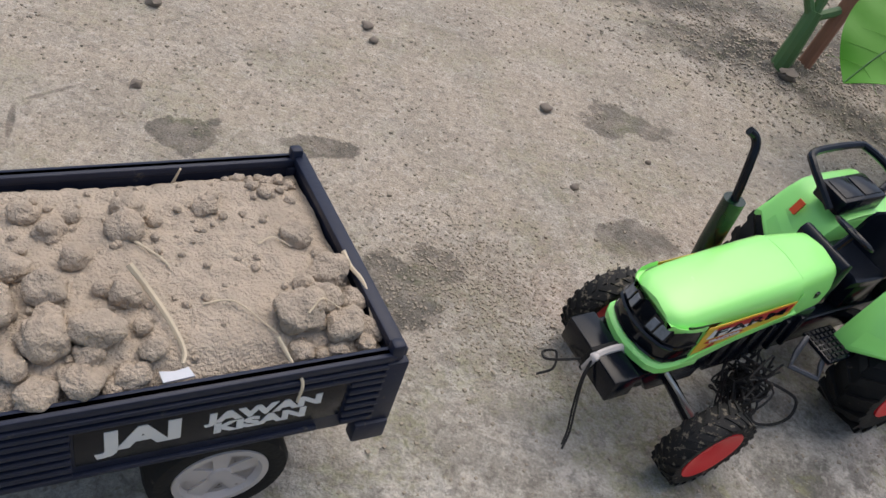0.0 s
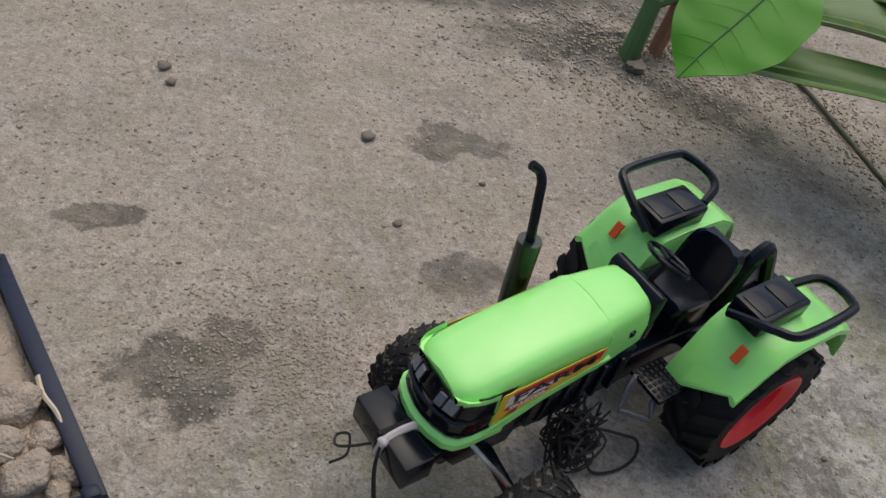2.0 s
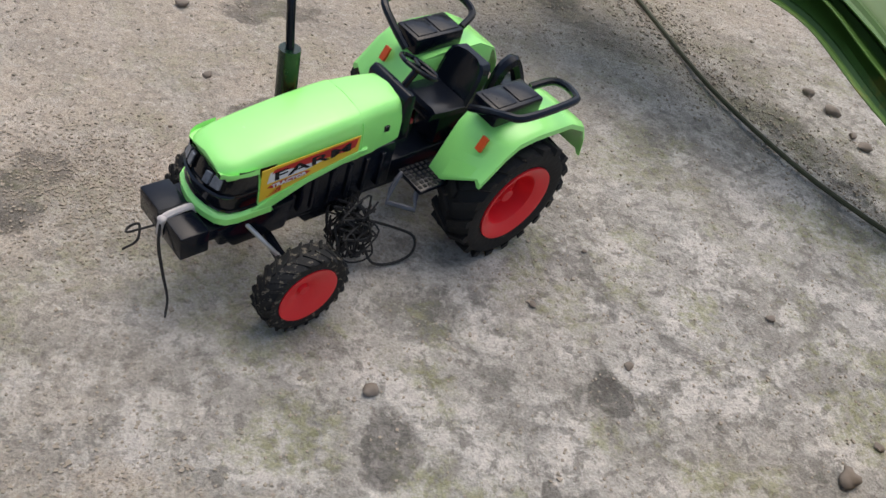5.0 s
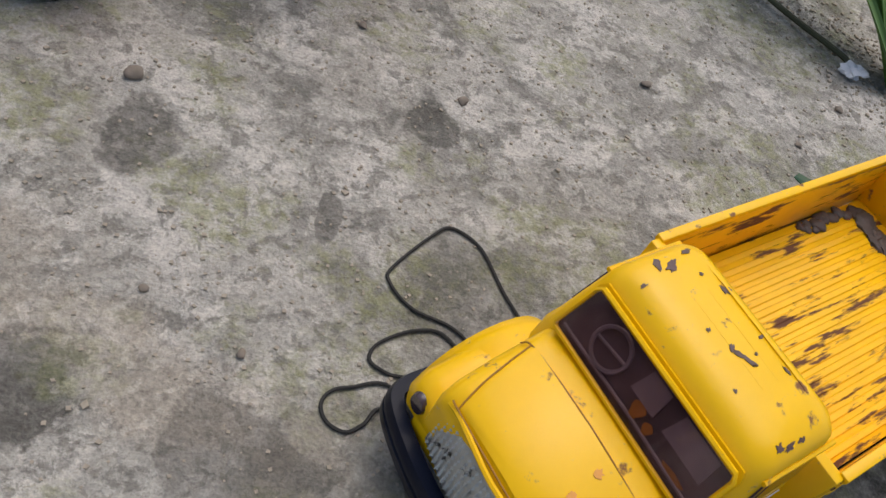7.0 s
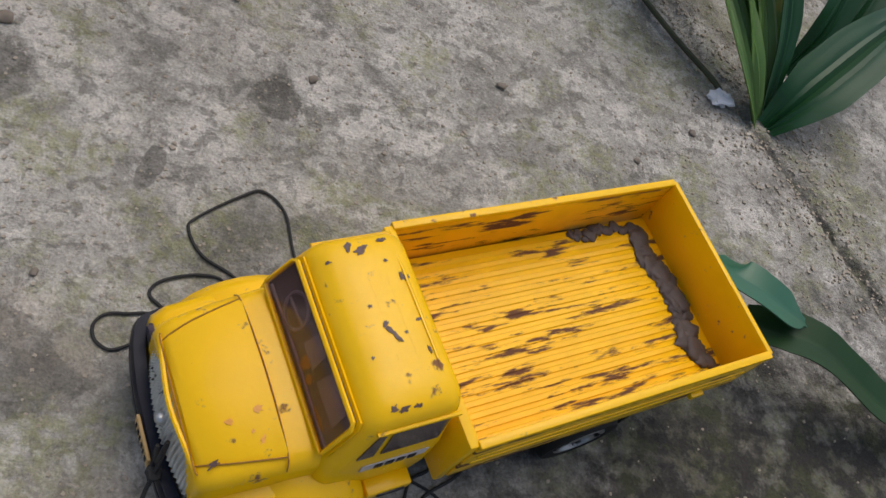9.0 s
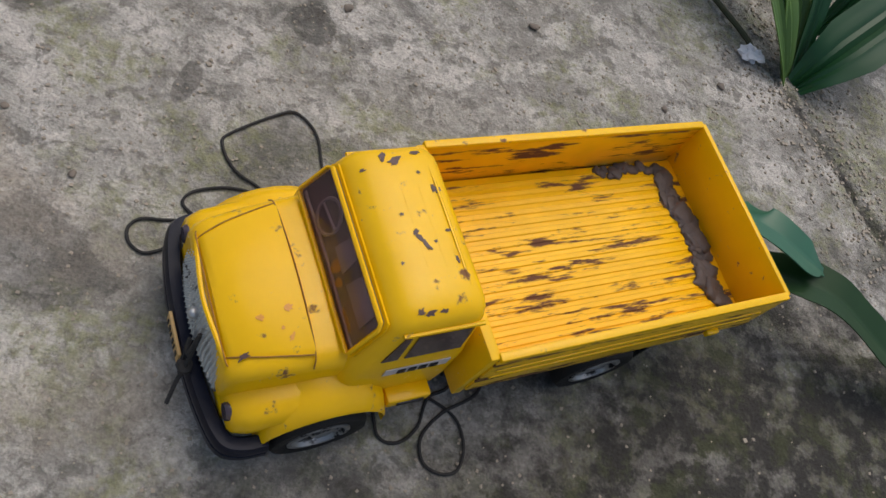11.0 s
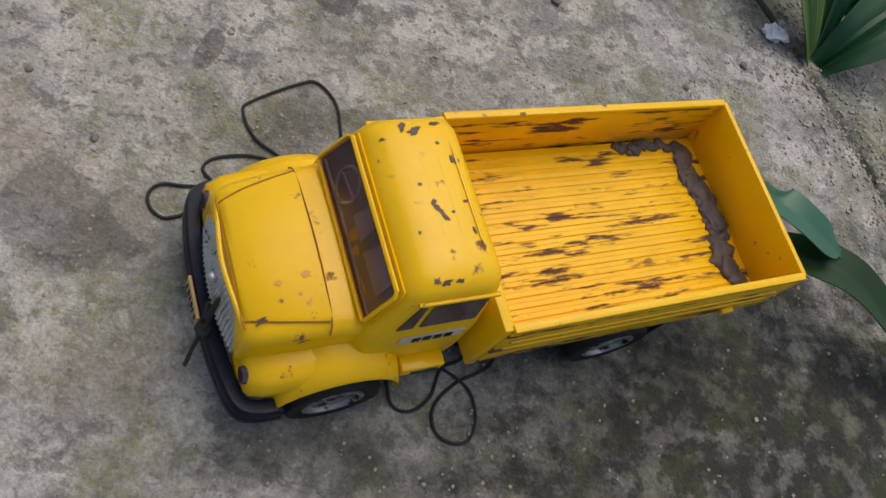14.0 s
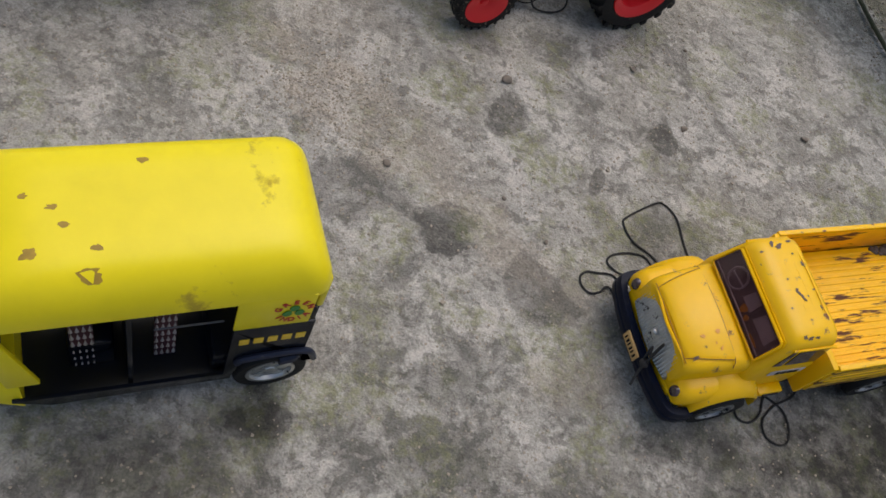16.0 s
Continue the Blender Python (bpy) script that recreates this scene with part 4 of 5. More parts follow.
    straws = [([(-0.080, 0.010, 0.008), (-0.076, 0.016, 0.004), (-0.072, 0.028, 0.003), (-0.070, 0.038, 0.002), (-0.0715, 0.0425, 0.004)], 0.0014, "bent pale straw stalk on the soil"), ([(-0.004, 0.004, 0.006), (-0.0045, 0.012, 0.007), (-0.003, 0.020, 0.009), (-0.0035, 0.028, 0.006), (-0.005, 0.036, 0.004)], 0.0010, "frayed pale straw along the tailgate"), ([(-0.040, 0.038, 0.002), (-0.038, 0.046, 0.004), (-0.0365, 0.0535, 0.002), (-0.038, 0.0555, -0.006)], 0.0008, "thin straw hanging over the trailer side"), ([(-0.075, -0.006, 0.001), (-0.068, 0.002, 0.0015), (-0.066, 0.006, 0.001)], 0.0005, "short thin straw on the soil"), ([(-0.034, -0.002, 0.001), (-0.028, -0.004, 0.0022), (-0.022, -0.001, 0.001)], 0.0004, "short thin root fibre on the soil"), ([(-0.060, 0.022, 0.001), (-0.050, 0.024, 0.002), (-0.040, 0.036, 0.001)], 0.0004, "short thin root fibre on the soil"), ([(-0.030, 0.036, 0.010), (-0.024, 0.032, 0.011), (-0.018, 0.034, 0.008)], 0.0004, "short thin root fibre on the soil"), ([(-0.052, -0.045, 0.000), (-0.050, -0.043, 0.007)], 0.0009, "short upright straw by the far wall")]
    for pts, r, lab in straws:
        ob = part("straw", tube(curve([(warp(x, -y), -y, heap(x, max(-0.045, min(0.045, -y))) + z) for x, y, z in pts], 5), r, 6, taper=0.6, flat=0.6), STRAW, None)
        tagged(ob, lab, "straw", "straw on the load")
        ob.matrix_world = base
    ob = part("paper_scrap", slab([(-0.0790, -0.0425, 0.0890), (-0.0785, -0.0465, 0.0885), (-0.0690, -0.0465, 0.0895), (-0.0705, -0.0435, 0.0905), (-0.0745, -0.0440, 0.0900)], (0, 0, 1), 0.0008), FOIL, None)
    tagged(ob, "torn white scrap tucked beside the trailer rail", "scrap")
    ob.matrix_world = base


# ---- toy truck ----
def build_truck():
    t = thing("toy_truck", *TRUCK, "worn yellow toy tipper truck with chipped paint and empty bed", "toy truck")
    # bed
    W, X0, X1, TOP, FL = 0.0437, -0.0728, 0.0728, 0.0680, 0.0405
    bed = part("bed_floor", box(X0 + 0.001, X1 - 0.001, -W + 0.002, W - 0.002, FL - 0.004, FL, 0.0004), BEDYELLOW, t)
    for k in range(17):
        y = -W + 0.0065 + (2 * W - 0.013) * k / 16
        part("floor_rib", box(X0 + 0.009, X1 - 0.003, y - 0.0015, y + 0.0015, FL - 0.0005, FL + 0.0005, 0.0005, seg=1), BEDYELLOW, bed)
    for s in (1, -1):
        wall = part("bed_side", prism([(X0, 0.0380), (X1, 0.0350), (X1, TOP), (X0, TOP)], s * W - 0.0013, s * W + 0.0013, r=0.0005), BEDYELLOW, t)
        part("rim", box(X0, X1, s * W - 0.0017, s * W + 0.0017, TOP - 0.0022, TOP + 0.0004, 0.0006), YELLOW, wall)
        for z in (0.0475, 0.0540):
            part("side_bead", box(X0 + 0.006, X1 - 0.004, s * (W + 0.0013) - 0.0006, s * (W + 0.0013) + 0.0006, z, z + 0.0020, 0.0005), YELLOW, wall)
        part("side_hook", box(-0.052, -0.045, s * (W + 0.002) - 0.0014, s * (W + 0.002) + 0.0014, 0.0405, 0.0435, 0.0005), YELLOW, wall)
    part("tailboard", box(X0 - 0.0013, X0 + 0.0013, -W, W, 0.0370, TOP + 0.0003, 0.0006), YELLOW, t)
    part("headboard", box(X1 - 0.0010, X1 + 0.0035, -W - 0.0005, W + 0.0005, 0.0300, TOP - 0.0005, 0.0008), YELLOW, t)
    part("bed_frame", box(X0 + 0.006, X1 - 0.004, -0.024, 0.024, 0.0270, 0.0366, 0.001), BLACK, t)
    # dried mud in the bed
    rnd = random.Random(8)
    bm = bmesh.new()
    for k in range(46):
        u = k / 45
        lump(rnd.uniform(0.0030, 0.0066) * (1.0 if k % 3 else 0.6), k, bm, (X0 + 0.0095 + 0.0028 * math.sin(u * 9) + rnd.uniform(-0.0025, 0.0025), -W + 0.006 + (2 * W - 0.016) * u, FL + 0.0004), 0.7, 0.34, 3)
    for k in range(16):
        lump(rnd.uniform(0.0015, 0.0032), k + 70, bm, (X0 + 0.014 + 0.0022 * k, -W + 0.005 + rnd.uniform(-0.001, 0.003), FL + 0.0006), 0.5, 0.4, 2)
    mud = part("dried_mud", bm, MUD, None, angle=80)
    tagged(mud, "dark dried mud crust along the truck bed's tail", "mud", kind="stuff")
    mud.matrix_world = t.matrix_world
    # cab
    rings = [round_ring(0.0785, 0.1255, 0.0365, 0.0270, 0.004), round_ring(0.0785, 0.1255, 0.0375, 0.0400, 0.005), round_ring(0.0785, 0.1248, 0.0370, 0.0585, 0.006), round_ring(0.0790, 0.1235, 0.0362, 0.0620, 0.006), round_ring(0.0800, 0.1165, 0.0338, 0.0810, 0.006), round_ring(0.0806, 0.1152, 0.0332, 0.0840, 0.0065), round_ring(0.0820, 0.1130, 0.0316, 0.0866, 0.007), round_ring(0.0850, 0.1090, 0.0290, 0.0884, 0.007), round_ring(0.0900, 0.1030, 0.0220, 0.0892, 0.006)]
    cab = part("cab", loft(rings), YELLOW, t, angle=50)
    for k in range(3):
        x = 0.0865 + 0.0065 * k
        part("roof_rib", tube([(x, -0.026, 0.0877), (x, -0.015, 0.0886), (x, 0.015, 0.0886), (x, 0.026, 0.0877)], 0.0009, 6, flat=0.6), YELLOW, cab)
    def on_slope(y, z, off):
        f = (z - 0.0620) / (0.0810 - 0.0620)
        x = 0.1235 + (0.1165 - 0.1235) * f
        return (x + off, y, z + off * 0.35)
    gasket = [on_slope(y, z, 0.0001) for y, z in ((-0.0314, 0.0620), (0.0314, 0.0620), (0.0322, 0.0642), (0.0310, 0.0805), (0.0295, 0.0828), (-0.0295, 0.0828), (-0.0310, 0.0805), (-0.0326, 0.0635))]
    ws = part("windshield_frame", slab(gasket, (0.94, 0, 0.35), 0.0008), YELLOW, cab)
    def pane(grow, off):
        return [on_slope(y * grow, z, off) for y, z in ((-0.0304, 0.0634), (0.0304, 0.0634), (0.0310, 0.0650), (0.0300, 0.0798), (0.0286, 0.0816), (-0.0286, 0.0816), (-0.0300, 0.0798), (-0.0314, 0.0644))]
    # flat sheet painted dark in place of the cab's dim hollow
    inside = part("cab_interior", slab(pane(0.985, 0.0009), (0.94, 0, 0.35), 0.0003), DIMCAB, ws, "dark brown sheet standing in for the dim cab interior")
    def on_inside(y, z):
        return Vector(on_slope(y, z, 0.0014))
    ring = [on_inside(-0.0150 + 0.0062 * math.cos(a), 0.0728 + 0.0062 * math.sin(a)) for a in (2 * math.pi * k / 20 for k in range(21))]
    part("steering_wheel", tube(ring, 0.0007, 6), PURPLE, inside)
    part("steering_spoke", tube([on_inside(-0.0205, 0.0722), on_inside(-0.0095, 0.0734)], 0.0006, 6), PURPLE, inside)
    for y, z, ry, rz in ((0.002, 0.0690, 0.0022, 0.0030), (0.0075, 0.0680, 0.0016, 0.0020), (0.0205, 0.0665, 0.0040, 0.0012)):
        part("amber_stain", slab([on_inside(y + ry * math.cos(a) * (1 + 0.3 * math.sin(3 * a)), z + rz * math.sin(a)) for a in (2 * math.pi * k / 12 for k in range(12))], (0.94, 0, 0.35), 0.0002), AMBER, inside)
    for y0, y1 in ((-0.004, 0.006), (0.010, 0.026)):
        part("seat_back", slab([on_inside(y0, 0.0715), on_inside(y1, 0.0715), on_inside(y1 - 0.001, 0.0795), on_inside(y0 + 0.001, 0.0795)], (0.94, 0, 0.35), 0.0004), PURPLE, inside)
    part("dash_edge", tube([on_inside(-0.0295, 0.0655), on_inside(0, 0.0662), on_inside(0.0295, 0.0655)], 0.0006, 6), PURPLE, inside)
    screen = part("windshield", slab(pane(1.0, 0.0026), (0.94, 0, 0.35), 0.0005), TINT, ws, "smoked purple-brown windscreen")
    screen.visible_shadow = False
    edge = pane(1.0, 0.0024)
    part("windshield_gasket", tube(edge + [edge[0]], 0.0009, 6), YELLOW, ws)
    for s in (1, -1):
        def on_side(x, z, off):
            f = (z - 0.0620) / 0.019
            return (x, s * (0.0362 + (0.0338 - 0.0362) * f + off), z)
        for quad in (((0.1150, 0.0650), (0.1090, 0.0650), (0.1080, 0.0790), (0.1105, 0.0790)), ((0.1065, 0.0650), (0.0850, 0.0650), (0.0850, 0.0790), (0.1055, 0.0790))):
            part("side_window", slab([on_side(x, z, 0.0001) for x, z in quad], (0, s, 0.12), 0.0005), SMOKE, cab, "smoked side window")
        part("gutter", tube([(0.0820, s * 0.0342, 0.0812), (0.1120, s * 0.0340, 0.0812)], 0.0009, 6), YELLOW, cab)
        part("door_sticker", slab([(0.0860, s * 0.0374, 0.0530), (0.1110, s * 0.0374, 0.0530), (0.1110, s * 0.0372, 0.0580), (0.0860, s * 0.0372, 0.0580)], (0, s, 0.03), 0.0003), GREYWHITE, cab, "worn pale sticker with illegible dark bars")
        for k in range(4):
            part("sticker_bar", slab([(0.0905 + 0.0042 * k, s * 0.0378, 0.0540), (0.0935 + 0.0042 * k, s * 0.0378, 0.0540), (0.0935 + 0.0042 * k, s * 0.0376, 0.0568), (0.0905 + 0.0042 * k, s * 0.0376, 0.0568)], (0, s, 0.03), 0.0003), BLACK, cab)
        part("cab_step", box(0.0850, 0.1030, s * 0.0395 - 0.0035, s * 0.0395 + 0.0035, 0.0270, 0.0330, 0.001), YELLOW, cab)
        part("step_slot", box(0.0880, 0.0990, s * 0.0425 - 0.0008, s * 0.0425 + 0.0012, 0.0295, 0.0315, 0.0003), BLACK, cab)
    # bonnet
    def bonnet_ring(x, w, top, r, low=0.036):
        side = [(x, w, low)]
        for k in range(6):
            a = radians(90 * k / 5)
            side.append((x, w - r + r * math.cos(a), top - r + r * math.sin(a)))
        side.append((x, w * 0.55, top + 0.0008))
        return side + [(x, 0, top + 0.0012)] + [(a, -b, c) for a, b, c in reversed(side)]
    bonnet_skin = loft([bonnet_ring(0.1200, 0.0335, 0.0620, 0.006), bonnet_ring(0.1300, 0.0325, 0.0618, 0.0065), bonnet_ring(0.1450, 0.0312, 0.0600, 0.0065), bonnet_ring(0.1560, 0.0300, 0.0575, 0.006), bonnet_ring(0.1605, 0.0290, 0.0550, 0.005), bonnet_ring(0.1625, 0.0275, 0.0515, 0.004)])
    bonnet_tree = BVHTree.FromBMesh(bonnet_skin)
    bonnet = part("bonnet", bonnet_skin, YELLOW, t, angle=50)
    part("bonnet_lid", loft([[(x, w, z), (x, w - 0.002, z + 0.0012), (x, 0, z + 0.0022), (x, -w + 0.002, z + 0.0012), (x, -w, z), (x, 0, z - 0.001)] for x, w, z in ((0.1345, 0.0282, 0.0618), (0.1420, 0.0268, 0.0608), (0.1520, 0.0246, 0.0590), (0.1590, 0.0224, 0.0564), (0.1612, 0.0214, 0.0548))]), YELLOW, bonnet, angle=50)
    # dark yellow lines drawn along the bonnet's seam and creases
    part("bonnet_seam", tube(curve([(0.1352, -0.0312, 0.0590), (0.1346, -0.0280, 0.0620), (0.1338, -0.0150, 0.0626), (0.1336, 0, 0.0630), (0.1338, 0.0150, 0.0626), (0.1346, 0.0280, 0.0620), (0.1352, 0.0318, 0.0580)]), 0.00030, 6), SEAM, bonnet)
    for s in (1, -1):
        part("bonnet_crease", tube(curve([(0.1346, s * 0.0283, 0.0618), (0.1420, s * 0.0269, 0.0609), (0.1520, s * 0.0247, 0.0591), (0.1590, s * 0.0225, 0.0565), (0.1614, s * 0.0215, 0.0545)]), 0.00028, 6), SEAM, bonnet)
    part("bonnet_crease", tube(curve([(0.1612, -0.0245, 0.0545), (0.1618, -0.0210, 0.0552), (0.1622, 0, 0.0556), (0.1618, 0.0210, 0.0552), (0.1612, 0.0245, 0.0545)]), 0.00028, 6), SEAM, bonnet)
    # chipped and blistered paint
    skin = {cab: BVHTree.FromBMesh(loft(rings)), bonnet: bonnet_tree}

    def chip(owner, x, y, rx, ry, turn, seed, material, name):
        pts = []
        for k in range(26):
            a = 2 * math.pi * k / 26
            q = 1 + 0.8 * noise.noise((math.cos(a) * 1.5 + seed * 2.3, math.sin(a) * 1.5, seed * 1.1)) + 0.6 * noise.noise((math.cos(a) * 4.2 + seed, math.sin(a) * 4.2, seed * 2.1))
            u, v = rx * q * math.cos(a), ry * q * math.sin(a)
            c, s_ = math.cos(radians(turn)), math.sin(radians(turn))
            top = skin[owner].ray_cast(Vector((x + u * c - v * s_, y + u * s_ + v * c, 0.2)), Vector((0, 0, -1)))[0]
            if top is None:
                return
            pts.append(top + Vector((0, 0, 0.00005 if owner is cab else 0.0014)))
        part(name, slab(pts, (0, 0, 1), 0.00025), material, owner)
    for k, (x, y, rx, ry, turn) in enumerate(((0.0993, -0.0255, 0.0030, 0.0011, 30), (0.1030, -0.0278, 0.0020, 0.0009, 60), (0.0874, -0.0129, 0.0015, 0.0013, 0), (0.0881, 0.0026, 0.0011, 0.0006, 20), (0.0985, 0.0058, 0.0028, 0.0008, 118), (0.1000, 0.0020, 0.0012, 0.0008, 40), (0.1065, 0.0290, 0.0012, 0.0010, 0), (0.1034, 0.0300, 0.0018, 0.0007, 10), (0.0885, 0.0135, 0.0012, 0.0006, 100), (0.1110, -0.0235, 0.0008, 0.0005, 0), (0.0900, -0.0285, 0.0022, 0.0007, 10), (0.0985, 0.0300, 0.0013, 0.0006, 0), (0.1030, -0.0050, 0.0006, 0.0005, 0), (0.0940, 0.0060, 0.0006, 0.0004, 0), (0.1080, 0.0120, 0.0005, 0.0005, 0), (0.0920, -0.0200, 0.0006, 0.0005, 0))):
        chip(cab, x, y, rx, ry, turn, k, CHIP, "paint_chip")
    for k, (x, y, rx, ry) in enumerate(((0.1491, 0.0124, 0.0011, 0.0009), (0.1400, 0.0110, 0.0015, 0.0012), (0.1407, 0.0209, 0.0013, 0.0007), (0.1430, 0.0175, 0.0006, 0.0005))):
        chip(bonnet, x, y, rx, ry, 30 * k, k + 40, BLISTER, "paint_blister")
    chip(bonnet, 0.1565, 0.0235, 0.0016, 0.0007, 20, 61, CHIP, "paint_chip")
    # wings with wheel arches
    for s in (1, -1):
        rows = []
        for k in range(13):
            a = radians(180 * k / 12)
            x, z = 0.1262 + 0.0240 * math.cos(a), 0.0200 + 0.0225 * math.sin(a)
            rows.append([(x, s * 0.0290, z + 0.0066), (x, s * 0.0395, z + 0.0054), (x, s * 0.0448, z + 0.0016), (x, s * 0.0453, z - 0.0006), (x, s * 0.0435, z - 0.0012), (x, s * 0.0290, z - 0.0010)])
        wing = part("wing", loft(rows), YELLOW, t, angle=50)
        part("wing_front", loft([[(x, s * 0.024, 0.028), (x, s * w, 0.028), (x, s * (w + 0.001), z - 0.006), (x, s * (w - 0.002), z - 0.001), (x, s * (w - 0.006), z), (x, s * 0.024, z)] for x, w, z in ((0.1120, 0.0385, 0.0475), (0.1280, 0.0405, 0.0470), (0.1420, 0.0415, 0.0450), (0.1540, 0.0410, 0.0425), (0.1590, 0.0395, 0.0400), (0.1605, 0.0375, 0.0370))]), YELLOW, wing, angle=50)
        part("headlamp", loft([[(0.1548 + d, s * (0.0335 + 0.0036 * k * math.cos(a)), 0.0345 + 0.0044 * k * math.sin(a)) for a in (2 * math.pi * j / 14 for j in range(14))] for d, k in ((0.0, 1.0), (0.0052, 1.0), (0.0066, 0.8))]), SMOKE, wing, "dark red-brown headlamp")
    # radiator grille of small silver studs
    grille = part("grille", loft([[(0.1600, -0.0255, z), (0.1600 + d, -0.0245, z), (0.1622 + d, -0.012, z), (0.1628 + d, 0, z), (0.1622 + d, 0.012, z), (0.1600 + d, 0.0245, z), (0.1600, 0.0255, z)] for d, z in ((0.0020, 0.0300), (0.0022, 0.0400), (0.0010, 0.0500), (-0.0005, 0.0530))]), SILVER, t, "silver studded radiator grille")
    bm = bmesh.new()
    for i in range(24):
        for j in range(9):
            y, z = -0.0232 + 0.00202 * i, 0.0315 + 0.0023 * j
            x = 0.1648 - 0.0030 * (y / 0.0245) ** 2 - max(0, (z - 0.0400)) * 0.12
            o = Vector((x, y, z))
            q = [bm.verts.new(o + Vector(p)) for p in ((0, 0.0009, 0), (0, 0, 0.0010), (0, -0.0009, 0), (0, 0, -0.0010))]
            tip = bm.verts.new(o + Vector((0.0012, 0, 0)))
            for k in range(4):
                bm.faces.new((q[k], q[(k + 1) % 4], tip))
    part("grille_studs", bm, SILVER, grille, angle=5)
    part("badge", lump(0.0024, 9, at=(0.1655, 0.0005, 0.0440), rough=0.1, flat=0.8), SILVER, grille)
    part("grille_edge", tube(curve([(0.1605, -0.0250, 0.0330), (0.1612, -0.0245, 0.0525), (0.1640, 0, 0.0545), (0.1612, 0.0245, 0.0525), (0.1605, 0.0250, 0.0330)]), 0.0009, 6), YELLOW, grille)
    part("valance", box(0.1480, 0.1610, -0.0330, 0.0330, 0.0220, 0.0300, 0.0015), YELLOW, t)
    # bumper
    line = curve([(0.1470, -0.0440, 0.0200), (0.1560, -0.0435, 0.0205), (0.1620, -0.0390, 0.0208), (0.1655, -0.0200, 0.0210), (0.1660, 0.0, 0.0210), (0.1655, 0.0200, 0.0210), (0.1620, 0.0390, 0.0208), (0.1560, 0.0435, 0.0205), (0.1470, 0.0440, 0.0200)], 5)
    rows = []
    for i, p in enumerate(line):
        d = (line[min(i + 1, len(line) - 1)] - line[max(i - 1, 0)]).normalized()
        o = Vector((d.y, -d.x, 0)) * 0.0032
        u = Vector((0, 0, 0.0062))
        rows.append([p + o * 0.7 + u, p + o + u * 0.6, p + o + u * 0.15, p + o * 0.75, p + o - u * 0.15, p + o - u * 0.7, p + o * 0.6 - u, p - o * 0.7 - u, p - o - u * 0.5, p - o + u * 0.6, p - o * 0.6 + u])
    bumper = part("bumper", loft(rows), BUMPER, t, "navy black bumper")
    plate = part("number_plate", box(0.1690, 0.1702, -0.0085, 0.0085, 0.0185, 0.0262, 0.0003), TAN, bumper, "tan number plate with dark bars")
    for k in range(6):
        y = -0.0065 + 0.0024 * k
        part("plate_bar", box(0.1701, 0.1706, y, y + (0.0014 if k % 2 else 0.0009), 0.0205, 0.0240, 0.0001), BLACK, plate)
    part("knotted_cord", tube(curve([(0.1700, 0.012, 0.0280), (0.1680, 0.008, 0.0400), (0.1690, 0.012, 0.0360), (0.1660, 0.010, 0.0480), (0.1695, 0.014, 0.0300), (0.1725, 0.017, 0.0240), (0.1760, 0.022, 0.0180)]), 0.0008, 6), CORD, t)
    part("cord_knot", lump(0.0030, 12, at=(0.1695, 0.0135, 0.0290), rough=0.5), CORD, t)
    # running gear
    part("chassis", box(-0.066, 0.150, -0.016, 0.016, 0.0170, 0.0285, 0.0015), BLACK, t)
    part("fuel_tank", box(0.040, 0.072, 0.018, 0.034, 0.0160, 0.0290, 0.002), BLACK, t)
    part("battery_box", box(0.040, 0.072, -0.034, -0.018, 0.0160, 0.0290, 0.002), BLACK, t)
    for x, nm in ((0.1270, "front_axle"), (0.0010, "rear_axle")):
        part(nm, tube([(x, -0.036, 0.0190), (x, 0.036, 0.0190)], 0.0022, 8), BLACK, t)
        for s in (1, -1):
            wl = part("wheel", tyre_mesh(x, s * 0.0400, 0.0190, 0.0188, 0.0130, 0.0118), RUBBER, t, "black tyre")
            part("rim", spoked_rim(x, s * 0.0400, 0.0190, 0.0118, 0.0130, s, 8), HUB, wl, "silver rim")
    for s in (1, -1):
        part("mud_flap", box(-0.027, -0.025, s * 0.0350 - 0.008, s * 0.0350 + 0.008, 0.0120, 0.0340, 0.0004), BLACK, t)


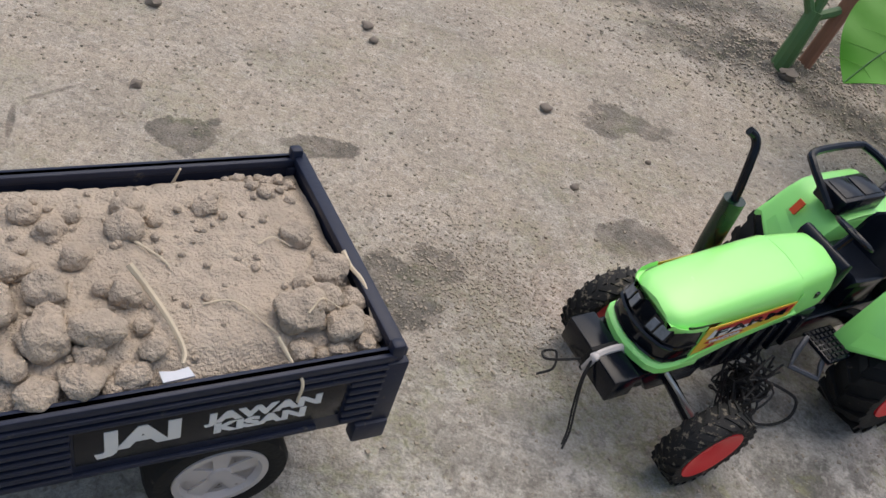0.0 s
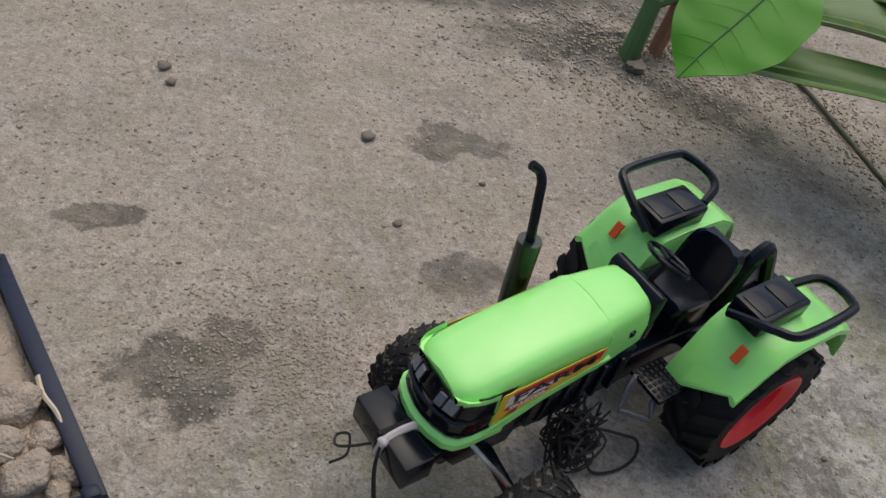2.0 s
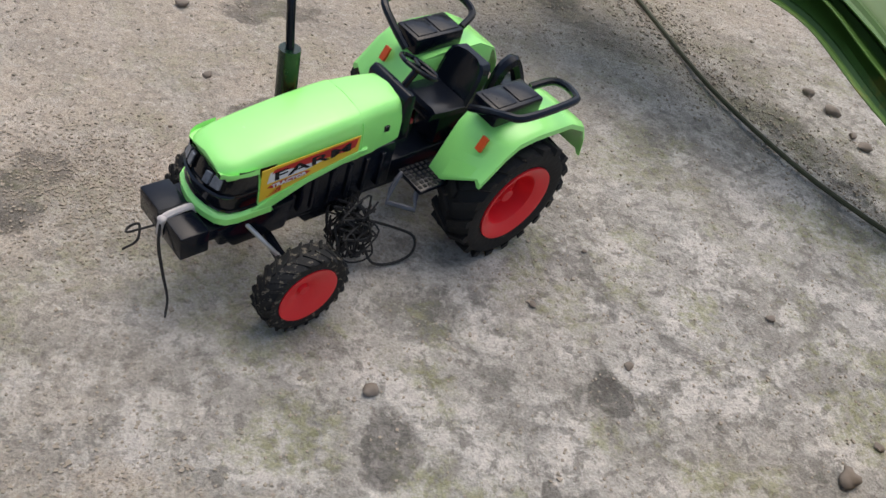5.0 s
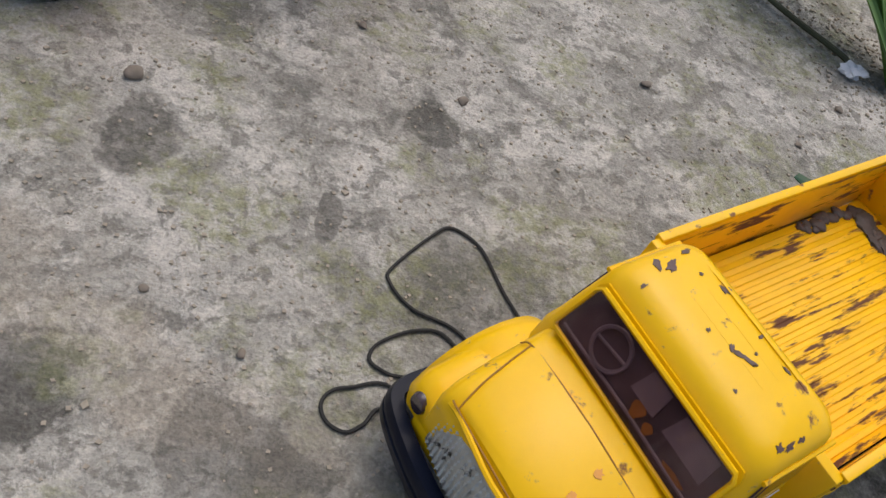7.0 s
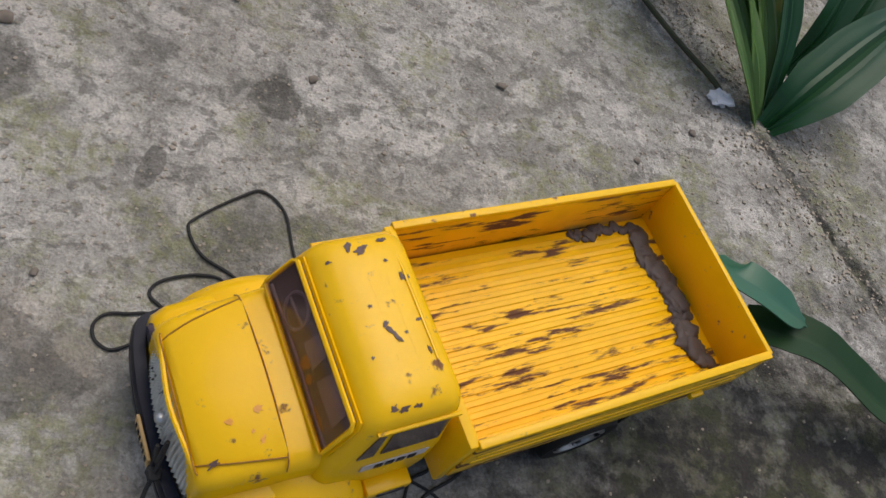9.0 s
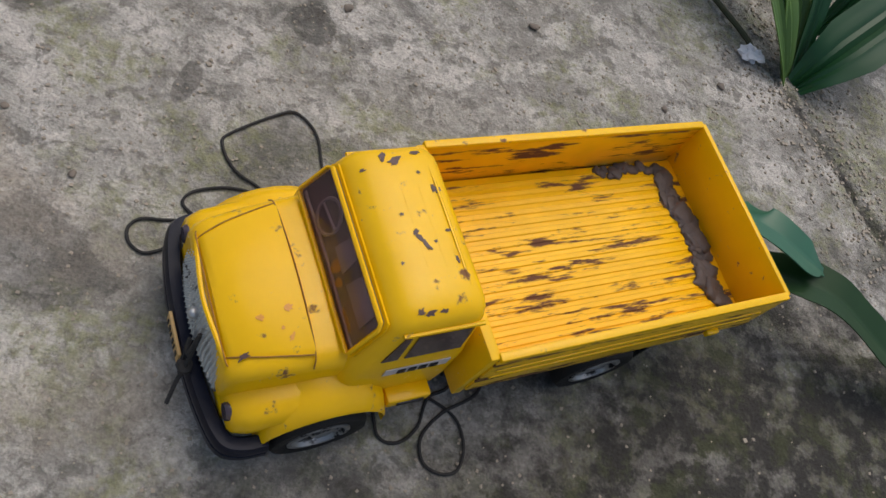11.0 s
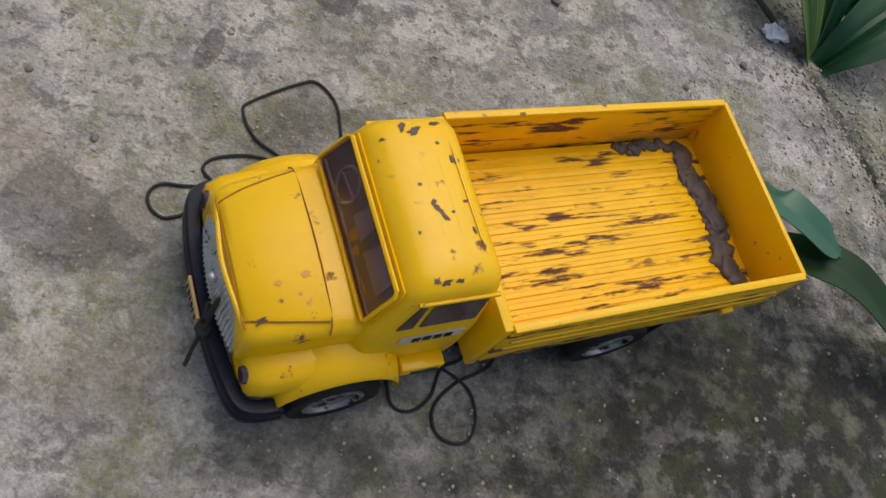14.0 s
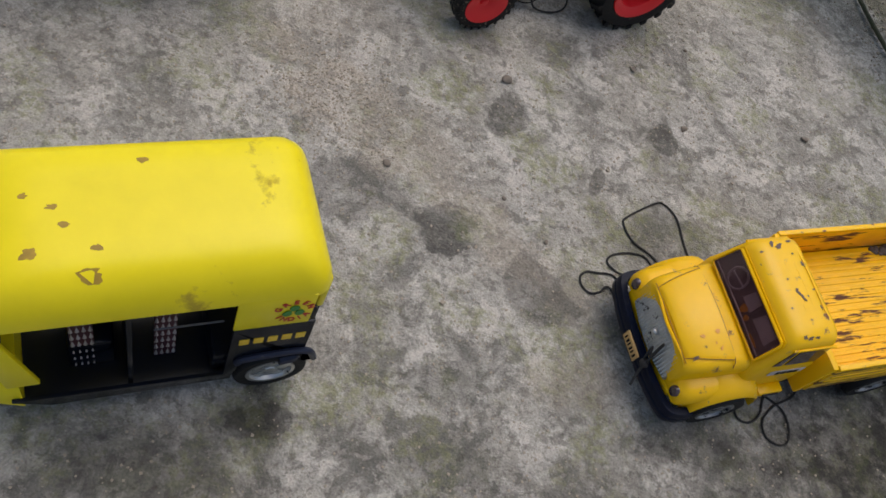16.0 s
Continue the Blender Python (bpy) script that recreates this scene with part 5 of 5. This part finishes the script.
# ---- toy auto rickshaw ----
def build_rickshaw():
    t = thing("toy_auto_rickshaw", *RICKSHAW, "yellow and black plastic toy auto rickshaw with open side", "toy rickshaw")
    t.scale = (1.12, 1.12, 1.12)
    X0, X1, W = -0.0640, 0.070, 0.0340
    # roof shell with rounded shoulders
    rings = [round_ring(X0 + a, X1 - 0.004 - 1.5 * a, W - b, z, 0.009) for a, b, z in ((0.0, 0.0, 0.0825), (0.0006, 0.0003, 0.0862), (0.0024, 0.0016, 0.0905), (0.0050, 0.0038, 0.0945), (0.0082, 0.0066, 0.0975), (0.0120, 0.0098, 0.0995), (0.0165, 0.0135, 0.1006))]
    rings.append(round_ring(X0 + 0.024, X1 - 0.035, W - 0.0200, 0.1011, 0.007))
    roof_tree = BVHTree.FromBMesh(loft(rings))
    roof = part("roof", loft(rings), LEMON, t, angle=55)
    # dents drawn flat on the roof, their shading painted brown
    for x, y, r in ((0.0405, -0.006, 0.0012), (0.0318, -0.0007, 0.0014), (0.0287, 0.0064, 0.0014), (0.0191, 0.0161, 0.0015), (0.04, 0.0163, 0.0022), (0.0221, 0.025, 0.0028), (0.001, -0.0178, 0.0015)):
        spot = []
        for k in range(18):
            a = 2 * math.pi * k / 18
            q = r * (1 + 0.7 * noise.noise((math.cos(a) * 1.7 + x * 300, math.sin(a) * 1.7, y * 200)))
            spot.append(roof_tree.ray_cast(Vector((x + 1.3 * q * math.cos(a), y + 0.8 * q * math.sin(a), 0.3)), Vector((0, 0, -1)))[0] + Vector((0, 0, 0.00003)))
        part("roof_dent", slab(spot, (0, 0, 1), 0.00008), DENTSPOT, roof, "dent drawn as a flat brown spot")
    # quarter panels, rear wall
    for s in (1, -1):
        part("quarter_panel", prism([(X0 + 0.007, 0.0620), (-0.0270, 0.0620), (-0.0270, 0.0840), (X0 + 0.007, 0.0840)], s * W - 0.0012, s * W, r=0.0003), LEMON, t)
        low = part("lower_side", prism([(X0 + 0.004, 0.0240), (-0.0655, 0.0240), (-0.0630, 0.0330), (-0.0560, 0.0365), (-0.0400, 0.0365), (-0.0330, 0.0330), (-0.0300, 0.0160), (0.0420, 0.0160), (0.0560, 0.0240), (0.0560, 0.0250), (-0.0270, 0.0220), (-0.0270, 0.0625), (X0 + 0.004, 0.0625)], s * W - 0.0014, s * W + 0.0003, r=0.0003), BLACK, t)
        part("wheel_arch", tube(curve([(-0.0660, s * (W + 0.0005), 0.0270), (-0.0610, s * (W + 0.0015), 0.0375), (-0.0480, s * (W + 0.0018), 0.0395), (-0.0340, s * (W + 0.0015), 0.0375), (-0.0310, s * (W + 0.0010), 0.0340)]), 0.0016, 8), NAVY, low)
        # registration mark as bars, round badge with words
        for k in range(5):
            part("marking_bar", box(-0.0575 + 0.0058 * k, -0.0535 + 0.0058 * k, s * (W + 0.0005) - 0.0002, s * (W + 0.0005) + 0.0002, 0.0500, 0.0540, 0.0), DECALY, low)
        badge_at = Vector((-0.0490, s * (W + 0.0003), 0.0735))
        side = Matrix(((-s, 0, 0), (0, 0, s), (0, 1, 0))).to_4x4()
        for word, a0, a1, flip in (("GREEN", 160, 20, 0), ("INDIA", 215, 325, 180)):
            for k, ch in enumerate(word):
                a = a0 + (a1 - a0) * k / (len(word) - 1)
                m = Matrix.Translation(badge_at) @ side @ pose(0.0066 * math.cos(radians(a)), 0.0066 * math.sin(radians(a)), 0, 0, 0, a - 90 + flip)
                lettering(ch, 0.0040, m, DECALR, t, bold=0.0001)
        for a in (90, 210, 330):
            part("badge_leaf", slab([badge_at + Vector((0.0028 * math.cos(radians(a)) + 0.0020 * math.cos(q), 0, 0.0024 * math.sin(radians(a)) + 0.0020 * math.sin(q))) for q in (2 * math.pi * j / 10 * -s for j in range(10))], (0, s, 0), 0.0003), DARKLEAF, t)
        part("front_pillar", prism([(0.0440, 0.0380), (0.0560, 0.0380), (0.0640, 0.0845), (0.0560, 0.0845)], s * W - 0.0025, s * W, r=0.0006), LEMON, t)
        part("side_bar", tube([(-0.024, s * (W - 0.004), 0.0640), (0.002, s * (W - 0.004), 0.0640)], 0.0004, 6), WORN, t)
    part("rear_wall", box(X0, X0 + 0.003, -W + 0.007, W - 0.007, 0.0240, 0.0615, 0.001), BLACK, t)
    part("rear_panel", box(X0 - 0.0003, X0 + 0.003, -W + 0.006, W - 0.006, 0.0620, 0.0835, 0.001), LEMON, t)
    part("rear_bumper", tube(curve([(-0.0500, -W - 0.0005, 0.0290), (-0.0575, -W + 0.001, 0.0290), (-0.0605, -W + 0.008, 0.0290), (-0.0608, 0, 0.0290), (-0.0605, W - 0.008, 0.0290), (-0.0575, W - 0.001, 0.0290), (-0.0500, W + 0.0005, 0.0290)]), 0.0024, 8), NAVY, t)
    part("floor", box(X0 + 0.003, 0.056, -W + 0.002, W - 0.002, 0.0150, 0.0175, 0.0005), BLACK, t)
    part("partition", box(0.010, 0.012, -W + 0.003, W - 0.003, 0.0175, 0.0810, 0.0004), BLACK, t)
    part("rear_seat", prism([(-0.060, 0.0175), (-0.022, 0.0175), (-0.022, 0.0340), (-0.050, 0.0340), (-0.056, 0.0640), (-0.062, 0.0640)], -W + 0.004, W - 0.004, r=0.0015), BLACK, t)
    part("driver_seat", box(0.016, 0.034, -0.020, 0.020, 0.0175, 0.0380, 0.002), BLACK, t)
    for x in (-0.004, 0.028):
        strip = part("patterned_strip", box(x - 0.0045, x + 0.0045, W - 0.0165, W - 0.0145, 0.0180, 0.0810, 0.0003), MAROON, t, "maroon curtain strip with rows of white studs")
        bm = bmesh.new()
        for i in range(4):
            for j in range(10):
                o = Vector((x - 0.0036 + 0.0024 * i, W - 0.0145, 0.0200 + 0.0058 * j))
                q = [bm.verts.new(o + Vector(p)) for p in ((0.0009, 0, 0), (0, 0, 0.0042), (-0.0009, 0, 0))]
                tip = bm.verts.new(o + Vector((0, 0.0012, 0.0012)))
                bm.faces.new(q)
                for k in range(3):
                    bm.faces.new((q[k], q[(k + 1) % 3], tip))
        part("white_studs", bm, GREYWHITE, strip)
    # nose
    part("nose", loft([[(x, w, 0.016), (x, w, z - 0.006), (x, w * 0.8, z), (x, -w * 0.8, z), (x, -w, z - 0.006), (x, -w, 0.016)] for x, w, z in ((0.052, W - 0.001, 0.0420), (0.066, W - 0.005, 0.0410), (0.078, W - 0.012, 0.0370), (0.084, W - 0.020, 0.0300))]), LEMON, t, angle=50)
    part("windscreen", slab([(0.0565, -W + 0.004, 0.0410), (0.0565, W - 0.004, 0.0410), (0.0645, W - 0.005, 0.0835), (0.0645, -W + 0.005, 0.0835)], (0.98, 0, -0.2), 0.0010), LENS, t, "dusty clear windscreen")
    # the bodywork stands tall over its small wheels
    for ob in list(t.children):
        for m_ob in [ob] + list(ob.children):
            for v in m_ob.data.vertices:
                v.co.z += 0.19 * max(0.0, v.co.z - 0.020)
    wf = part("front_wheel", tyre_mesh(0.072, 0, 0.0155, 0.0154, 0.0100, 0.0090), RUBBER, t)
    part("rim", spoked_rim(0.072, 0, 0.0155, 0.0090, 0.0100, 1), SILVER, wf)
    part("rear_axle", tube([(-0.048, -0.028, 0.0170), (-0.048, 0.028, 0.0170)], 0.002, 8), BLACK, t)
    for s in (1, -1):
        wl = part("rear_wheel", tyre_mesh(-0.048, s * 0.0295, 0.0170, 0.0169, 0.0110, 0.0112), RUBBER, t, "black tyre")
        part("rim", spoked_rim(-0.048, s * 0.0295, 0.0170, 0.0112, 0.0110, s, 5), SILVER, wl, "bright silver rim")


DENTSPOT = mat("dent_shading_brown", (0.36, 0.22, 0.02), 0.6, var=0.4, scale=300)
DARKLEAF = mat("green_badge", (0.03, 0.22, 0.03), 0.5)
MAROON = mat("maroon_print", (0.055, 0.008, 0.012), 0.5)
TRACTOR = (0.2900, 0.3550, 0.0, 211.0)
TRAILER = (0.0755, 0.2872, 0.0, 27.3)
TRUCK = (0.5355, 0.1240, 0.0, 205.1)
RICKSHAW = (0.1217, -0.0162, 0.0, 207.0)
build_tractor()
build_trailer()
build_truck()
build_rickshaw()


CORDS = (
    ((0.446, 0.106), (0.4385, 0.124), (0.426, 0.151), (0.419, 0.172), (0.408, 0.181), (0.399, 0.176), (0.382, 0.159), (0.38, 0.152), (0.388, 0.141), (0.406, 0.131), (0.4187, 0.104), (0.43, 0.085)),
    ((0.416, 0.102), (0.401, 0.129), (0.389, 0.132), (0.375, 0.126), (0.371, 0.119), (0.377, 0.114), (0.388, 0.109), (0.402, 0.08), (0.412, 0.068)),
    ((0.393, 0.08), (0.379, 0.108), (0.364, 0.108), (0.357, 0.106), (0.354, 0.101), (0.356, 0.095), (0.362, 0.092), (0.368, 0.095), (0.375, 0.1), (0.388, 0.078)),
    ((0.488, 0.095), (0.495, 0.069), (0.486, 0.06), (0.483, 0.047), (0.476, 0.039), (0.468, 0.039), (0.464, 0.048), (0.456, 0.08)),
    ((0.466, 0.085), (0.477, 0.061), (0.486, 0.06), (0.499, 0.054), (0.504, 0.043), (0.502, 0.033), (0.495, 0.03), (0.487, 0.033), (0.485, 0.043), (0.493, 0.055), (0.509, 0.07), (0.5, 0.095)),
)
DRYSTALK = [(0.52, 0.775), (0.547, 0.712), (0.561, 0.655), (0.567, 0.61), (0.58, 0.518), (0.612, 0.436), (0.646, 0.385), (0.675, 0.351), (0.68, 0.336)]
SMALLLEAF = [(0.594, 0.237), (0.602, 0.227), (0.611, 0.215), (0.616, 0.205)]
PEBBLES = (
    (0.421, 0.256, 0.0028),
    (0.281, 0.24, 0.0042),
    (0.202, 0.471, 0.003),
    (0.295, 0.14, 0.0018),
    (0.522, 0.189, 0.007),
    (0.596, 0.218, 0.0045),
    (0.052, 0.586, 0.005),
    (0.059, 0.572, 0.004),
    (0.183, 0.546, 0.005),
    (0.654, 0.301, 0.003),
    (0.612, 0.266, 0.0022),
    (0.526, 0.291, 0.003),
    (0.389, 0.676, 0.009),
    (0.387, 0.675, 0.006),
    (0.553, 0.206, 0.003),
    (0.566, 0.208, 0.0028),
    (0.255, 0.517, 0.0025),
    (0.376, 0.295, 0.0025),
    (0.328, 0.118, 0.002),
    (-0.065, 0.46, 0.004),
    (-0.082, 0.546, 0.006),
    (0.216, 0.136, 0.003),
    (0.419, 0.338, 0.002),
    (0.679, 0.533, 0.006),
    (0.690, 0.510, 0.007),
    (0.694, 0.481, 0.004),
    (0.698, 0.467, 0.006),
    (0.703, 0.470, 0.004),
    (0.201, 0.4706, 0.003),
)
WRAPPER = (0.679, 0.337)
SANDY = [(0.174, 0.175), (0.222, 0.138), (0.126, 0.376), (0.159, 0.41), (0.157, 0.358), (0.286, 0.131)]
BROAD = ((0.062, -0.060, 0.125), (0.045, -0.075, 0.118), (0.022, -0.095, 0.102), (0.000, -0.112, 0.086), (-0.0174, -0.1263, 0.070))
BROADUP = (-0.45, -0.45, 0.75)
TAILLEAF = ((0.6389, 0.1497, 0.036), (0.6606, 0.1466, 0.04), (0.6796, 0.1417, 0.04), (0.7008, 0.1336, 0.034), (0.7236, 0.1272, 0.026), (0.7622, 0.1233, 0.016), (0.815, 0.1145, 0.008))
TAILFOLD = ((0.6216, 0.1812, 0.04), (0.6241, 0.1666, 0.05), (0.6357, 0.1598, 0.052), (0.6539, 0.1541, 0.048), (0.6679, 0.153, 0.043))


# ---- plants and small things on the ground ----
def blade(points, width, fold=0.25, seed=0, tip=0.05, full=0.35, foot=0.35, up=(0, 0, 1), ribs=0, shoulder=0.55):
    """A long leaf along points, folded along its midrib."""
    line = curve(points, 8)
    rows = []
    n = len(line) - 1
    for i, p in enumerate(line):
        u = i / n
        d = (line[min(i + 1, n)] - line[max(i - 1, 0)]).normalized()
        side = d.cross(Vector(up))
        side = side.normalized() if side.length > 1e-4 else Vector((1, 0, 0))
        nrm = side.cross(d).normalized()
        w = width * (foot + (1 - foot) * min(1, u / full)) * (1 if u < shoulder else max(tip, 1 - ((u - shoulder) / (1 - shoulder)) ** 1.7))
        wav = 0.10 * noise.noise((u * 6, seed, 0)) * width
        row = []
        for k in range(-6, 7):
            v = k / 6
            pleat = ribs * width * (0.5 if k % 2 else -0.5)
            row.append(p + side * (v * w) + nrm * (fold * abs(v) * w + pleat * (1 - abs(v)) + wav * v))
        thick = [q - nrm * 0.0006 for q in reversed(row)]
        rows.append(row + thick)
    return loft(rows)


def lying(points, h=0.001):
    return [(x, y, ground_height(x, y) + h) for x, y in points]


foot_x, foot_y = 0.706, 0.330
plant = thing("strap_leaf_plant", foot_x, foot_y, 0.0, 0, "plant with long pleated strap leaves growing from the joint", "plant")
STRAPS = (
    (((0, 0, 0), (-0.026, 0.017, 0.030), (-0.055, 0.055, 0.055), (-0.086, 0.095, 0.075), (-0.120, 0.145, 0.094), (-0.166, 0.186, 0.099), (-0.212, 0.214, 0.091), (-0.256, 0.242, 0.079), (-0.306, 0.278, 0.062)), 0.027, BLADE),
    (((0.004, 0.006, 0), (-0.016, 0.036, 0.036), (-0.042, 0.078, 0.066), (-0.070, 0.125, 0.088), (-0.104, 0.175, 0.104), (-0.150, 0.232, 0.110), (-0.195, 0.275, 0.102), (-0.250, 0.322, 0.085)), 0.034, BLADE),
    (((0.004, 0.010, 0), (-0.014, 0.048, 0.042), (-0.040, 0.092, 0.076), (-0.072, 0.146, 0.100), (-0.106, 0.206, 0.112), (-0.136, 0.275, 0.112), (-0.190, 0.345, 0.100)), 0.026, BLADE),
    (((0.008, 0.006, 0), (-0.004, 0.040, 0.046), (-0.026, 0.080, 0.084), (-0.058, 0.130, 0.118)), 0.010, DEEP),
    (((0.0081, -0.0035, 0.0), (0.0209, 0.0063, 0.022), (0.0437, 0.0282, 0.038), (0.0809, 0.0659, 0.05), (0.1582, 0.1416, 0.055)), 0.021, DEEP),
    (((0.036, 0.058, 0), (0.046, 0.072, 0.034), (0.052, 0.102, 0.066), (0.056, 0.140, 0.104)), 0.011, DEEP),
    (((0.048, 0.062, 0), (0.066, 0.080, 0.036), (0.080, 0.112, 0.066), (0.090, 0.150, 0.100)), 0.011, DEEP),
)
for k, (pts, wd, m) in enumerate(STRAPS):
    part("strap_leaf", blade(pts, wd, 0.35, k, ribs=0.10, full=0.60 if m is BLADE else 0.35, shoulder=0.90 if m is BLADE else 0.55), m, plant)

leafy = thing("broad_leaf_plant", 0.385, 0.690, 0.0, 0, "young plant with a green stalk and one broad bright leaf", "plant")
part("stalk", tube(curve([(0, 0, 0), (0.003, 0.004, 0.030), (0.006, 0.010, 0.055)]), 0.0085, 10, taper=0.8), STALK, leafy)
part("leaf_stem", tube(curve([(0.006, 0.010, 0.052), (0.012, 0.022, 0.090), (0.015, 0.034, 0.150)]), 0.0045, 8), STALK, leafy)
part("leaf_stem", tube(curve([(0.004, 0.008, 0.050), (-0.012, 0.018, 0.080), (-0.020, 0.030, 0.130)]), 0.0040, 8), STALK, leafy)
part("leaf_stem", tube(curve([(0.008, 0.010, 0.050), (0.040, 0.020, 0.065), (0.090, 0.030, 0.100)]), 0.0040, 8), STALK, leafy)
part("broad_leaf", blade(BROAD, 0.040, 0.10, 3, tip=0.02, full=0.35, foot=0.35, up=BROADUP), LEAF, leafy, "broad bright green leaf")
up_leaf = Vector(BROADUP).normalized() * 0.0006
rib = [p + up_leaf for p in curve(BROAD, 8)]
part("midrib", tube(rib, 0.0009, 6, taper=0.4), STALK, leafy)
for k in range(3, 28, 4):
    d = (rib[k + 1] - rib[k]).normalized()
    across = d.cross(Vector(BROADUP)).normalized()
    for s in (1, -1):
        part("leaf_vein", tube(curve([rib[k], rib[k] + across * s * 0.010 + d * 0.004 + up_leaf * 2.0, rib[k] + across * s * 0.022 + d * 0.011 + up_leaf * 4.2]), 0.00022, 5, taper=0.4), LEAF, leafy)
stick = part("stick", tube(curve([(0.408, 0.700, 0.0), (0.416, 0.708, 0.060), (0.424, 0.718, 0.130), (0.440, 0.735, 0.240)]), 0.0062, 10), STICK, None)
tagged(stick, "reddish brown stick standing beside the green stalk", "stick")

tail_leaf = thing("fallen_leaf", 0, 0, 0, 0, "long dark green folded leaf lying behind the toy truck", "leaf")
# one folded leaf, its lower face coloured darker to stand for shade
part("leaf_blade", blade(TAILLEAF, 0.0125, 0.25, 9, tip=0.35, full=0.15, foot=0.75, shoulder=0.8), SHADEFACE, tail_leaf, "lower face with shade painted dark green")
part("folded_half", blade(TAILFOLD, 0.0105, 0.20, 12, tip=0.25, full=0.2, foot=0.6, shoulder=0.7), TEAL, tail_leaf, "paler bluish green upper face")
small_leaf = part("small_leaf", blade(lying(SMALLLEAF, 0.006), 0.007, 0.2, 4), DEEP, None)
tagged(small_leaf, "small dark green leaf tip on the ground", "leaf")
stalk = part("dry_stalk", tube(curve(lying(DRYSTALK, 0.0035)), 0.0019, 8), DRY, None)
tagged(stalk, "thin green-brown stalk lying along the joint", "stalk")

for k, pts in enumerate(CORDS):
    bm = tube(curve(lying(pts, 0.0009), 6), 0.00072, 6)
    tagged(part("cord", bm, CORD, None), "thin dark cord in loose loops on the ground", "cord", "cords under the toy truck")

wrapper = part("wrapper", lump(0.008, 21, rough=1.1, flat=0.45, sub=3), FOIL, None, angle=15)
wrapper.matrix_world = pose(*WRAPPER, 0.004, 0, 0, 30)
tagged(wrapper, "small crumpled white wrapper at the plant's foot", "wrapper")

rnd = random.Random(17)
for k, (x, y, r) in enumerate(PEBBLES):
    ob = part("pebble", lump(r * 0.85, k + 31, rough=0.7, flat=0.5), PEBBLE, None, angle=80)
    ob.matrix_world = pose(x, y, ground_height(x, y) + r * 0.35, 0, 0, rnd.uniform(0, 360))
    tagged(ob, "small dark pebble lying on the concrete", "pebble", "pebbles on the ground")


def grit():
    """Crumbs of earth: thick along the joint and the plant's foot, thin elsewhere."""
    cube = [(-1, -1, -1), (1, -1, -1), (1, 1, -1), (-1, 1, -1), (-1, -1, 1), (1, -1, 1), (1, 1, 1), (-1, 1, 1)]
    quads = [(0, 3, 2, 1), (4, 5, 6, 7), (0, 1, 5, 4), (1, 2, 6, 5), (2, 3, 7, 6), (3, 0, 4, 7)]
    verts, faces = [], []
    r = random.Random(23)
    for k in range(21000):
        kind = k % 8
        if kind == 0:
            (ax, ay), (bx, by) = r.choice(list(zip(JOINT, JOINT[1:]))[:6])
            t = r.random()
            x, y = ax + (bx - ax) * t + r.gauss(0, 0.022), ay + (by - ay) * t + r.gauss(0, 0.022)
            s = r.uniform(0.0003, 0.0013)
        elif kind == 1:
            x, y, s = 0.40 + r.gauss(0, 0.07), 0.71 + r.gauss(0, 0.05), r.uniform(0.0003, 0.0014)
        elif kind == 2:
            cx, cy = SANDY[k % len(SANDY)]
            x, y, s = cx + r.gauss(0, 0.030), cy + r.gauss(0, 0.026), r.uniform(0.0003, 0.0008)
        else:
            x, y, s = r.uniform(-0.2, 0.85), r.uniform(-0.15, 0.85), r.uniform(0.0003, 0.0009) * (1.6 if r.random() < 0.015 else 1)
        if kind > 2 and 0.45 * x - 0.89 * y < -0.12:
            s *= r.choice((0.8, 1.0, 1.25))
        if kind > 2 and x > 0.52 and y < 0.14 and r.random() < 0.75:
            continue
        z = ground_height(x, y) + s * 0.4
        a = r.uniform(0, 6.3)
        o = len(verts)
        for p in cube:
            j = 0.55 + 0.45 * r.random()
            verts.append((x + s * j * (p[0] * math.cos(a) - p[1] * math.sin(a)), y + s * j * (p[0] * math.sin(a) + p[1] * math.cos(a)), z + s * 0.7 * j * p[2]))
        faces += [tuple(o + i for i in q) for q in quads]
    me = bpy.data.meshes.new("grit")
    me.from_pydata(verts, [], faces)
    me.materials.append(GRIT)
    tagged(new("grit", me), "scattered crumbs of earth and grit on the concrete", "grit", kind="stuff")


grit()
